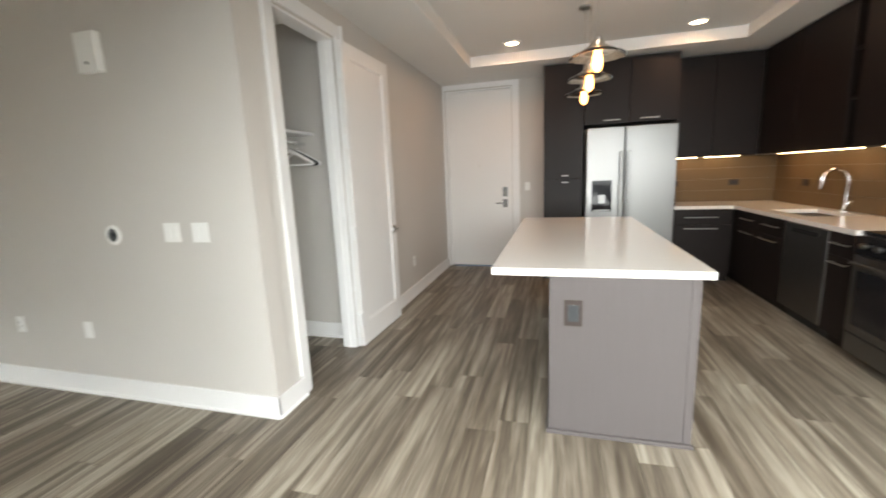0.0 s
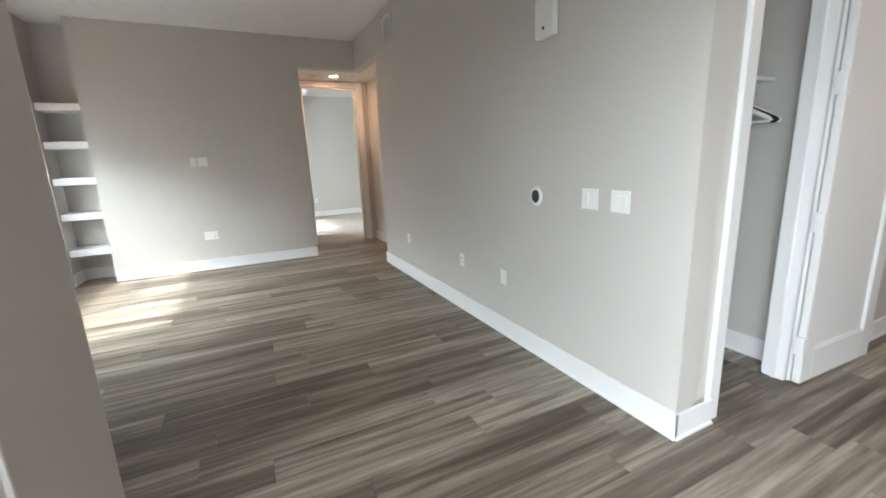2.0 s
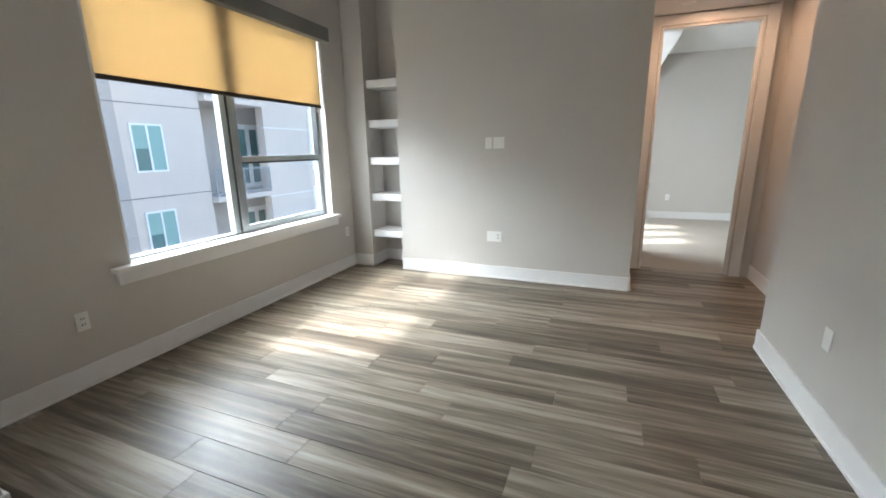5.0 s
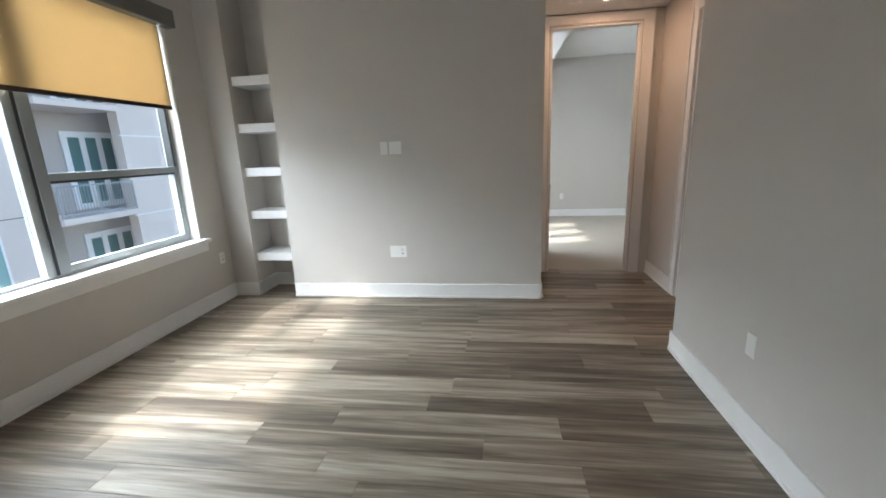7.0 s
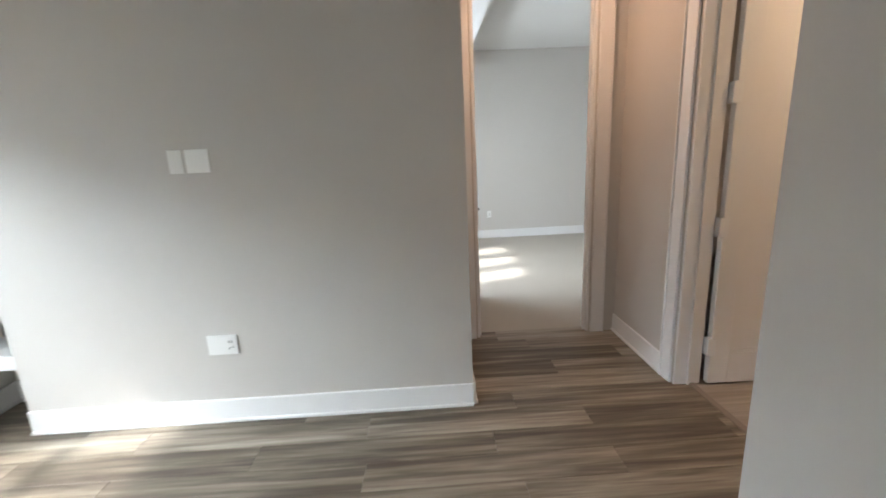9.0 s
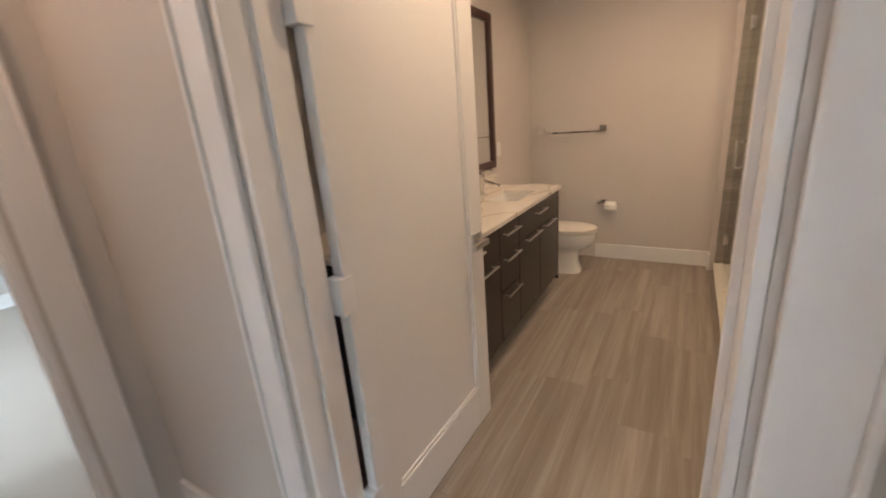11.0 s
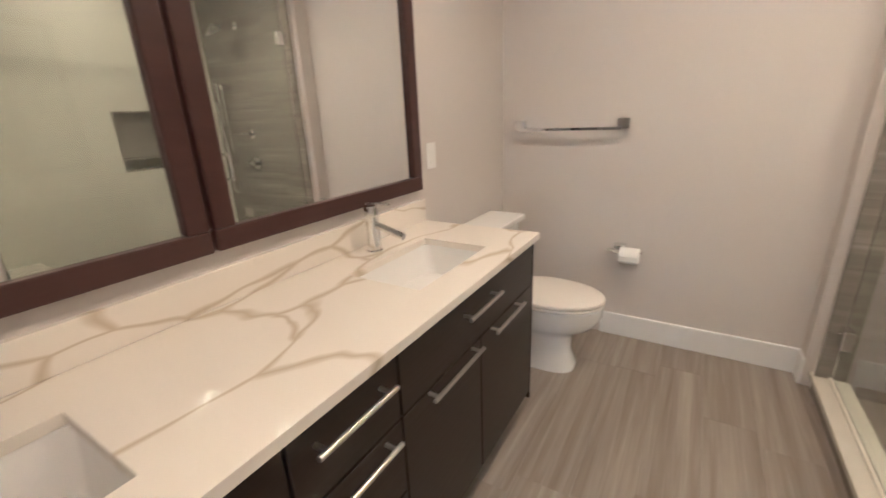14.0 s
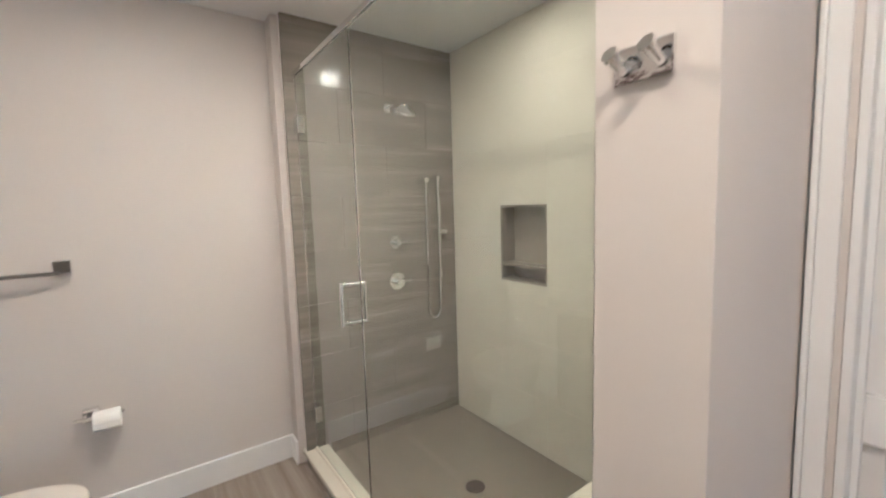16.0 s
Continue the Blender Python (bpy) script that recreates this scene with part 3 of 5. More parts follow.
door_leaf("door_bedroom", (-8.03, 1.366), 176, 0.87, 2.58, "white panelled bedroom door standing open", swing=1)
casing("door_frame_bath_closet", "x", -5.5, -1, 2.90, 3.775, 2.10, 0.12, "white moulded frame of the bathroom closet", w=0.048)
door_leaf("door_bath_closet", (-5.405, 3.752), 5, 0.85, 2.08, "white panelled closet door standing open", swing=-1)
casing("door_frame_opening", "y", -0.30, 1, -1.46, 2.45, 2.46, 0.12, "white fluted frame of the wide opening")
casing("door_frame_entry", "y", 6.2, -1, -1.62, -0.66, 2.60, 0.20, "white frame of the entry door")
entry = thing("door_entry", (-1.14, 6.26, 0), "plain white entry door with steel lock", "door", kind="structure")
part("slab", boxes((-1.60, -0.68, 6.235, 6.28, 0.014, 2.575), bevel=0.003), M_DOOR, entry)
# black strip filling the slit under the slab, in place of its shade
part("door_gap_shade", boxes((-1.60, -0.68, 6.25, 6.27, 0.0, 0.012)), M_DARK, entry)
lock = part("lock_plate", boxes((-0.80, -0.73, 6.222, 6.235, 1.06, 1.20), bevel=0.006), M_STEEL, entry, "steel electronic lock plate")
part("thumb_turn", boxes((-0.79, -0.74, 6.205, 6.222, 1.10, 1.125), bevel=0.004), M_STEEL, lock)
lev = part("handle", boxes((-0.80, -0.73, 6.225, 6.235, 0.90, 1.02), bevel=0.005), M_STEEL, entry, "steel lever handle")
part("lever", boxes((-0.90, -0.745, 6.175, 6.192, 0.955, 0.975), (-0.775, -0.750, 6.19, 6.225, 0.953, 0.977), bevel=0.003), M_STEEL, lev)
part("peephole", rods(((-1.14, 6.231, 1.52), (-1.14, 6.237, 1.52), 0.010)), M_NICKEL, entry)
structure("trim_threshold", boxes((-7.06, -6.19, 2.525, 2.565, 0, 0.007), bevel=0.003), M_THRESH, "brown metal strip where plank meets tile")

# window of the living room
win = thing("window_1", (-5.52, -2.15, 0.7), "grey framed window with a slider and a hung sash", "window", kind="structure")
wf = part("window_frame", boxes((-6.62, -6.57, -2.20, -2.12, 0.66, 2.66), (-4.41, -4.36, -2.20, -2.12, 0.66, 2.66), (-6.57, -4.41, -2.20, -2.12, 0.66, 0.72), (-6.57, -4.41, -2.20, -2.12, 2.60, 2.66), bevel=0.004), M_FRAME, win)
part("mullion", boxes((-5.47, -5.39, -2.20, -2.105, 0.72, 2.60), bevel=0.005), M_FRAME, win)
part("slider_stile", boxes((-5.378, -5.32, -2.185, -2.12, 0.72, 2.60), bevel=0.004), M_FRAME, win)
part("meeting_rail", boxes((-6.57, -5.47, -2.185, -2.115, 1.335, 1.385), bevel=0.004), M_FRAME, win)
part("sash_rail", boxes((-6.57, -5.47, -2.165, -2.125, 0.72, 0.765), bevel=0.003), M_FRAME, win)
part("sash_stile", boxes((-6.57, -6.545, -2.165, -2.125, 0.765, 1.335), bevel=0.003), M_FRAME, win)
part("dark_track", boxes((-6.568, -6.545, -2.175, -2.11, 1.385, 2.60)), M_TRACK, win, "dark sash track")
part("dark_track", boxes((-6.545, -5.47, -2.128, -2.118, 1.318, 1.336)), M_TRACK, win)
part("dark_track", boxes((-5.39, -5.378, -2.165, -2.11, 0.72, 2.60)), M_TRACK, win)
for px0, px1, pz0, pz1 in ((-6.545, -5.47, 0.765, 1.335), (-6.545, -5.47, 1.385, 2.60), (-5.32, -4.41, 0.72, 2.60)):
    pane = part("pane", boxes((px0, px1, -2.157, -2.153, pz0, pz1)), M_GLASS, win, "clear glass pane")
    pane.visible_shadow = False
part("window_lining", boxes((-6.618, -6.603, -2.12, -2.03, 0.70, 2.66), (-4.377, -4.362, -2.12, -2.03, 0.70, 2.66), (-6.603, -4.377, -2.12, -2.03, 2.645, 2.66)), M_TRIM, win, "white painted window reveal")
part("window_sill", boxes((-6.68, -4.24, -2.125, -1.965, 0.665, 0.70), bevel=0.006), M_TRIM, win, "white painted sill board")
part("apron", boxes((-6.66, -4.26, -2.028, -1.995, 0.58, 0.665), bevel=0.006), M_TRIM, win, "white apron moulding under the sill")
part("stop_button", rods(((-6.603, -2.07, 1.0), (-6.588, -2.07, 1.0), 0.009)), M_NICKEL, win)
blind = thing("roller_blind", (-5.52, -2.05, 2.6), "tan roller blind drawn halfway with grey valance", "blind")
part("valance", boxes((-6.66, -4.33, -2.028, -1.945, 2.54, 2.68), bevel=0.006), M_VAL, blind, "grey valance box")
part("fabric", boxes((-6.585, -4.395, -2.062, -2.0605, 1.905, 2.66)), M_FABRIC, blind, "glowing tan blind fabric")
part("hem_bar", boxes((-6.585, -4.395, -2.072, -2.052, 1.875, 1.907), bevel=0.005), M_RAIL, blind, "dark brown hem bar")

# unseen window frame, added round the daylight hole in the south wall
win2 = thing("window_2", (0.1, -3.1, 0.1), "unseen wide white framed window added for daylight", "window", kind="structure")
part("window_frame", boxes((-1.9, -1.82, -3.15, -3.05, 0.1, 2.6), (2.02, 2.1, -3.15, -3.05, 0.1, 2.6), (0.06, 0.14, -3.15, -3.05, 0.1, 2.6), (-1.82, 0.06, -3.15, -3.05, 0.1, 0.18), (0.14, 2.02, -3.15, -3.05, 0.1, 0.18), (-1.82, 0.06, -3.15, -3.05, 2.52, 2.6), (0.14, 2.02, -3.15, -3.05, 2.52, 2.6)), M_TRIM, win2)
win3 = thing("window_3", (-10.5, 0.1, 1.2), "white barred bedroom window", "window", kind="structure")
part("window_frame", boxes((-10.63, -10.55, 0.20, 0.215, 0.82, 2.58), (-8.89, -8.81, 0.20, 0.215, 0.82, 2.58), (-10.55, -8.89, 0.20, 0.215, 2.502, 2.58)), M_TRIM, win3)

# shelves of the niche
for sz in (2.205, 1.765, 1.335, 0.90, 0.45):
    solid("niche_shelf", boxes((-7.378, -7.06, -1.767, -1.342, sz - 0.085, sz), bevel=0.006), M_TRIM, "thick white painted shelf built into the wall niche", "shelf", "niche shelves")


# plates on the walls
def plate(kind, x, y, z, facing, wide=1, group="wall plates"):
    """Outlet or switch plate; facing: the way out of the wall ('+x', '-y', ...)."""
    w, h = 0.072 + 0.046 * (wide - 1), 0.116
    shift = 0.046 if kind == "outlet" and wide == 3 else None
    root = thing(kind, (0, 0, 0), {"outlet": "white plastic wall outlet", "switch": "white plastic rocker switch plate", "blank_plate": "blank white plastic cover plate"}[kind] + " on the painted wall", kind.replace("_", " "), group)
    part("cover", boxes((-w / 2, w / 2, -0.006, 0.0, -h / 2, h / 2), bevel=0.002), M_PLATE, root)
    for k in range(wide if shift is None else 1):
        cx = (k - (wide - 1) / 2) * 0.046 if shift is None else shift
        if kind == "outlet":
            part("socket", boxes((cx - 0.017, cx + 0.017, -0.009, -0.005, -0.034, 0.034), bevel=0.002), M_PLATE, root)
            for dx, dz in ((-0.007, -0.018), (0.007, -0.018), (-0.007, 0.018), (0.007, 0.018)):
                part("slot", boxes((cx + dx - 0.0026, cx + dx + 0.0026, -0.0098, -0.0085, dz - 0.006, dz + 0.006)), M_DARK, root)
        elif kind == "switch":
            part("rocker", boxes((cx - 0.0165, cx + 0.0165, -0.010, -0.005, -0.033, 0.033), bevel=0.002), M_PLATE, root)
    root.matrix_world = pose(x, y, z, 0, 0, {"-y": 0, "+x": 90, "+y": 180, "-x": -90}[facing])
    return root


plate("switch", -2.245, 1.998, 1.145, "-y", 2)
plate("switch", -2.035, 1.998, 1.145, "-y", 2)
plate("outlet", -3.775, 1.998, 0.475, "-y")
plate("blank_plate", -3.105, 1.998, 0.475, "-y")
plate("blank_plate", -5.11, 1.998, 0.47, "-y")
plate("blank_plate", -6.998, -0.274, 1.475, "+x")
plate("blank_plate", -6.998, -0.165, 1.475, "+x", 2)
plate("outlet", -6.998, -0.20, 0.475, "+x", 3)
plate("outlet", -6.86, -2.028, 0.45, "+y")
plate("outlet", -4.03, -2.028, 0.42, "+y")
plate("switch", -7.43, 1.192, 1.2, "+y")
plate("switch", -0.44, 6.198, 1.2, "-y")
plate("outlet", -11.948, 2.05, 0.42, "+x")
plate("outlet", -1.658, 4.6, 0.42, "+x")
plate("switch", -7.658, 5.2, 1.16, "+x")
hole = thing("thermostat_port", (-2.72, 1.998, 1.13), "round white wall port with dark open socket", "wall port")
bm = lathe(((0.043, 0), (0.064, 0), (0.062, 0.006), (0.054, 0.010), (0.043, 0.011), (0.043, 0.0)), (0, 0, 0), cap=False)
bmesh.ops.transform(bm, matrix=pose(-2.72, 1.999, 1.13, 90), verts=bm.verts[:])
part("ring", bm, M_PLATE, hole, smooth=True)
bm = lathe(((0.044, 0.003), (0.043, 0.005), (0.016, 0.006), (0.014, 0.020), (0.004, 0.021)), (0, 0, 0))
bmesh.ops.transform(bm, matrix=pose(-2.72, 1.999, 1.13, 90), verts=bm.verts[:])
part("socket", bm, M_TRACK, hole, "dark socket inside the ring", smooth=True)
chime = thing("door_chime", (-2.62, 1.99, 2.19), "white plastic door chime box on the wall", "door chime")
part("cover", boxes((-2.70, -2.54, 1.955, 1.998, 2.08, 2.30), bevel=0.008), M_PLATE, chime)
part("button", rods(((-2.62, 1.952, 2.13), (-2.62, 1.957, 2.13), 0.009)), M_DARK, chime)
vent = thing("air_vent", (-5.44, 1.99, 2.89), "white louvred air vent high on the wall", "vent")
part("frame", boxes((-5.58, -5.555, 1.985, 1.998, 2.75, 3.03), (-5.325, -5.30, 1.985, 1.998, 2.75, 3.03), (-5.555, -5.325, 1.985, 1.998, 3.005, 3.03), (-5.555, -5.325, 1.985, 1.998, 2.75, 2.775), bevel=0.003), M_TRIM, vent)
part("backing", boxes((-5.555, -5.325, 1.995, 1.998, 2.775, 3.005)), M_DARK, vent)
for k in range(11):
    part("slat", boxes((-5.553, -5.327, 1.986, 1.994, 2.782 + k * 0.0205, 2.793 + k * 0.0205)), M_TRIM, vent)

wsp = thing("wall_sprinkler", (-4.75, 1.98, 3.03), "small white sidewall sprinkler near the ceiling", "sprinkler")
part("plate", rods(((-4.75, 1.998, 3.03), (-4.75, 1.988, 3.03), 0.03), sides=24), M_PLATE, wsp, smooth=True)
part("nozzle", rods(((-4.75, 1.988, 3.03), (-4.75, 1.955, 3.03), 0.011), ((-4.75, 1.957, 3.03), (-4.75, 1.953, 3.03), 0.018)), M_NICKEL, wsp, smooth=True)


def downlight(x, y, z):
    root = thing("downlight", (x, y, z), "round recessed ceiling downlight glowing warm", "downlight", "downlights")
    part("trim_ring", lathe(((0.068, -0.002), (0.095, -0.003), (0.097, -0.008), (0.070, -0.012), (0.068, -0.002)), (x, y, z), cap=False), M_TRIM, root, smooth=True)
    part("lens", lathe(((0.066, -0.004), (0.064, -0.009), (0.01, -0.010)), (x, y, z)), M_LENS, root, "glowing lens")


for dx, dy, dz in ((-0.51, 4.93, 2.80), (1.3, 4.97, 2.80), (-7.45, 1.79, 2.732), (-6.5, 3.3, 2.5), (-6.6, 4.9, 2.5), (-5.4, 5.0, 2.5)):
    downlight(dx, dy, dz)
det = thing("smoke_detector", (-7.45, 1.5, 2.73), "round white smoke detector on the hall ceiling", "smoke detector")
part("body", lathe(((0.06, -0.001), (0.065, -0.012), (0.05, -0.035), (0.02, -0.038)), (-7.45, 1.5, 2.732)), M_PLATE, det, smooth=True)
spr = thing("sprinkler_cap", (-7.45, 2.08, 2.73), "small round sprinkler cap on the hall ceiling", "sprinkler")
part("cap", lathe(((0.035, -0.001), (0.036, -0.006), (0.02, -0.008)), (-7.45, 2.08, 2.732)), M_NICKEL, spr, smooth=True)

# coat closet: shelf, rod and hangers
rodt = thing("closet_rod", (-2.1, 2.7, 1.75), "chrome closet rod under a white shelf", "closet rod")
part("rod", rods(((-2.1, 2.14, 1.72), (-2.1, 3.225, 1.72), 0.016)), M_CHROME, rodt, smooth=True)
part("shelf", boxes((-2.478, -2.0, 2.135, 3.228, 1.785, 1.805), bevel=0.002), M_TRIM, rodt, "white closet shelf")


def hanger(y, turn, material, label):
    root = thing("coat_hanger", (0, 0, 0), label, "hanger", "closet hangers")
    hook = [(0.016 * math.cos(a), 0, 0.016 * math.sin(a)) for a in [math.radians(d) for d in range(-10, 200, 15)]]
    part("hook", tube([*hook[::-1], (0.016, 0, -0.012), (0.0, 0, -0.03), (0, 0, -0.06)], 0.0035), M_CHROME, root, smooth=True)
    part("bow", tube([(-0.21, 0, -0.175), (-0.20, 0, -0.160), (-0.06, 0, -0.085), (0, 0, -0.06), (0.06, 0, -0.085), (0.20, 0, -0.160), (0.21, 0, -0.175)], 0.011), material, root, smooth=True)
    part("bar", tube([(-0.205, 0, -0.178), (0.205, 0, -0.178)], 0.008), material, root, smooth=True)
    root.matrix_world = pose(-2.1, y, 1.718, 0, 0, turn)
    return root


hanger(2.98, 8, M_PLATE, "white plastic coat hanger on the closet rod")
hanger(3.03, -6, M_PLATE, "white plastic coat hanger on the closet rod")
hanger(3.07, 4, M_DARK, "black plastic coat hanger on the closet rod")
hanger(3.12, -3, M_PLATE, "white plastic coat hanger on the closet rod")

# ---- kitchen ----


def bar_handle(bm, a, b, out, r=0.006):
    """A straight bar with two feet; out: the way off the face."""
    a, b, o = Vector(a), Vector(b), Vector(out)
    rod(bm, a + o, b + o, r, 10)
    d = (b - a).normalized()
    for p in (a + d * 0.02, b - d * 0.02):
        rod(bm, p, p + o, r * 0.8, 8)
    return bm


def cabinet(name, box, front, doors, label, group, paint=M_CAB, category="cabinet", toe=0.0, handle_mat=M_NICKEL):
    """A cabinet body with door or drawer fronts. box (x0,x1,y0,y1,z0,z1); front '-y', '-x' or '+x'.
    doors: (u0, u1, z0, z1, kind, handle) with handle (ua, za, ub, zb) or None."""
    x0, x1, y0, y1, z0, z1 = box
    root = thing(name, ((x0 + x1) / 2, (y0 + y1) / 2, z0), label, category, group)
    t = 0.02
    body = {"-y": (x0, x1, y0 + t, y1, z0 + toe, z1), "-x": (x0 + t, x1, y0, y1, z0 + toe, z1), "+x": (x0, x1 - t, y0, y1, z0 + toe, z1)}[front]
    specs = [body]
    if toe:
        specs.append({"-y": (x0, x1, y0 + 0.075, y1, z0, z0 + toe), "-x": (x0 + 0.075, x1, y0, y1, z0, z0 + toe), "+x": (x0, x1 - 0.075, y0, y1, z0, z0 + toe)}[front])
    part("body", boxes(*specs), paint, root)
    for u0, u1, a0, a1, kind, hd in doors:
        g = 0.002
        if front == "-y":
            spec, out = (u0 + g, u1 - g, y0, y0 + t - 0.001, a0 + g, a1 - g), (0, -0.03, 0)
        elif front == "-x":
            spec, out = (x0, x0 + t - 0.001, u0 + g, u1 - g, a0 + g, a1 - g), (-0.03, 0, 0)
        else:
            spec, out = (x1 - t + 0.001, x1, u0 + g, u1 - g, a0 + g, a1 - g), (0.03, 0, 0)
        d = part(kind, boxes(spec, bevel=0.002, seg=1), paint, root)
        if hd:
            ua, za, ub, zb = hd
            at = {"-y": lambda u, z: (u, y0, z), "-x": lambda u, z: (x0, u, z), "+x": lambda u, z: (x1, u, z)}[front]
            part("handle", bar_handle(bmesh.new(), at(ua, za), at(ub, zb), out), handle_mat, d, "brushed nickel bar handle", smooth=True)
    return root


# island
isl = thing("kitchen_island", (0.28, 3.4, 0), "grey panelled kitchen island with white quartz top", "kitchen island")
part("end_panel", boxes((-0.06, 0.635, 2.20, 2.225, 0.0, 0.885), bevel=0.002), M_ISL, isl)
part("body", boxes((-0.045, 0.62, 2.225, 4.45, 0.0, 0.885)), M_ISL, isl)
part("corner_post", boxes((0.60, 0.640, 2.196, 2.24, 0, 0.885), bevel=0.002), M_ISL, isl)
part("shoe_trim", boxes((-0.075, 0.65, 2.178, 2.198, 0, 0.022), (-0.075, -0.062, 2.198, 4.46, 0, 0.022), bevel=0.004), M_ISL, isl)
part("countertop", boxes((-0.36, 0.695, 2.185, 4.55, 0.885, 0.925), bevel=0.004), M_QUARTZ, isl, "thick white quartz worktop")
io = part("outlet", boxes((0.015, 0.105, 2.192, 2.199, 0.62, 0.76), bevel=0.003), M_RAIL, isl, "dark grey outlet plate")
part("socket", boxes((0.033, 0.087, 2.188, 2.1925, 0.645, 0.735), bevel=0.002), M_TRACK, io)

# back run
cabinet("pantry_cabinet", (-0.19, 0.28, 5.50, 6.198, 0, 2.66), "-y", [(-0.19, 0.28, 0.10, 1.30, "door", (0.03, 1.26, 0.11, 1.26)), (-0.19, 0.28, 1.30, 2.66, "door", (0.03, 1.34, 0.11, 1.34))], "tall espresso pantry cabinet beside the fridge", "kitchen cabinets", toe=0.1)
cabinet("fridge_top_cabinet", (0.285, 1.30, 5.50, 6.198, 1.93, 2.66), "-y", [(0.285, 0.79, 1.93, 2.66, "door", (0.50, 1.97, 0.68, 1.97)), (0.79, 1.30, 1.93, 2.66, "door", (0.90, 1.97, 1.10, 1.97))], "espresso wall cabinet above the fridge", "kitchen cabinets")
fr = thing("fridge", (0.8, 5.7, 0), "stainless side-by-side fridge with ice dispenser", "fridge")
part("body", boxes((0.31, 1.28, 5.44, 6.19, 0.02, 1.87), bevel=0.004), M_VAL, fr)
for dx0, dx1, hx in ((0.31, 0.725, 0.69), (0.735, 1.28, 0.77)):
    d = part("door", boxes((dx0, dx1, 5.35, 5.435, 0.06, 1.88), bevel=0.010, seg=3), M_STEEL, fr)
    part("handle", boxes((hx - 0.018, hx + 0.018, 5.285, 5.315, 0.55, 1.60), (hx - 0.015, hx + 0.015, 5.315, 5.35, 0.56, 0.60), (hx - 0.015, hx + 0.015, 5.315, 5.35, 1.55, 1.59), bevel=0.008), M_STEEL, d)
dsp = part("dispenser", boxes((0.375, 0.60, 5.343, 5.352, 0.90, 1.27), bevel=0.003), M_BLACK, fr, "black ice and water dispenser")
part("drip_tray", boxes((0.40, 0.575, 5.315, 5.343, 0.905, 0.925), bevel=0.003), M_STEEL, dsp)
part("paddle", boxes((0.45, 0.525, 5.325, 5.343, 1.00, 1.10), bevel=0.003), M_STEEL, dsp)
part("badge", boxes((1.10, 1.20, 5.347, 5.3505, 1.815, 1.83)), M_VAL, fr)
cabinet("base_cabinet", (1.305, 1.975, 5.60, 6.198, 0, 0.885), "-y", [(1.305, 1.955, 0.70, 0.885, "drawer", (1.45, 0.79, 1.80, 0.79)), (1.305, 1.955, 0.10, 0.70, "door", (1.45, 0.655, 1.80, 0.655))], "espresso base cabinet in the kitchen corner", "kitchen cabinets", toe=0.1)
cabinet("sink_cabinet", (1.985, 2.598, 4.50, 6.198, 0, 0.885), "-x", [(4.95, 5.58, 0.70, 0.885, "drawer", (5.1, 0.80, 5.4, 0.80)), (4.50, 4.95, 0.70, 0.885, "drawer", (4.58, 0.80, 4.87, 0.80)), (5.04, 5.58, 0.10, 0.70, "door", (5.09, 0.655, 5.4, 0.655)), (4.50, 5.04, 0.10, 0.70, "door", (4.6, 0.655, 4.95, 0.655))], "espresso sink base cabinet", "kitchen cabinets", toe=0.1)
dw = thing("dishwasher", (2.2, 4.15, 0), "stainless dishwasher under the worktop", "dishwasher")
part("body", boxes((2.02, 2.59, 3.85, 4.49, 0.10, 0.88)), M_VAL, dw)
part("door", boxes((1.985, 2.018, 3.855, 4.485, 0.11, 0.875), bevel=0.006), M_STEEL, dw)
part("handle_pocket", boxes((1.980, 1.986, 3.98, 4.36, 0.80, 0.835), bevel=0.002), M_DARK, dw)
part("kick", boxes((2.06, 2.075, 3.855, 4.485, 0.0, 0.10)), M_DARK, dw)
cabinet("narrow_cabinet", (1.985, 2.598, 3.52, 3.845, 0, 0.885), "-x", [(3.52, 3.845, 0.70, 0.885, "drawer", (3.58, 0.80, 3.78, 0.80)), (3.52, 3.845, 0.10, 0.70, "door", (3.58, 0.655, 3.78, 0.655))], "narrow espresso base cabinet beside the range", "kitchen cabinets", toe=0.1)
rng = thing("range", (2.25, 3.13, 0), "stainless electric range with black oven door", "range")
part("body", boxes((2.0, 2.595, 2.755, 3.515, 0.06, 0.90)), M_STEEL, rng)
ov = part("oven_door", boxes((1.955, 1.998, 2.765, 3.505, 0.22, 0.76), bevel=0.005), M_STEEL, rng)
part("oven_window", boxes((1.950, 1.956, 2.83, 3.44, 0.28, 0.66), bevel=0.003), M_BLACK, ov, "black oven glass")
part("oven_handle", bar_handle(bmesh.new(), (1.955, 2.82, 0.715), (1.955, 3.45, 0.715), (-0.045, 0, 0), 0.011), M_STEEL, ov, smooth=True)
part("drawer", boxes((1.96, 1.998, 2.765, 3.505, 0.07, 0.21), bevel=0.005), M_STEEL, rng)
part("control_panel", boxes((1.955, 1.998, 2.76, 3.51, 0.775, 0.895), bevel=0.006), M_BLACK, rng)
for k in range(5):
    part("knob", rods(((1.955, 2.86 + 0.135 * k, 0.835), (1.925, 2.86 + 0.135 * k, 0.835), 0.020)), M_STEEL, rng, smooth=True)
part("cooktop", boxes((1.99, 2.595, 2.757, 3.513, 0.902, 0.925), bevel=0.004), M_BLACK, rng, "black glass cooktop")
cabinet("base_cabinet", (1.985, 2.598, 1.9, 2.75, 0, 0.885), "-x", [(1.9, 2.75, 0.70, 0.885, "drawer", (2.1, 0.80, 2.5, 0.80)), (1.9, 2.75, 0.10, 0.70, "door", (2.1, 0.655, 2.5, 0.655))], "espresso base cabinet beside the range", "kitchen cabinets", toe=0.1)
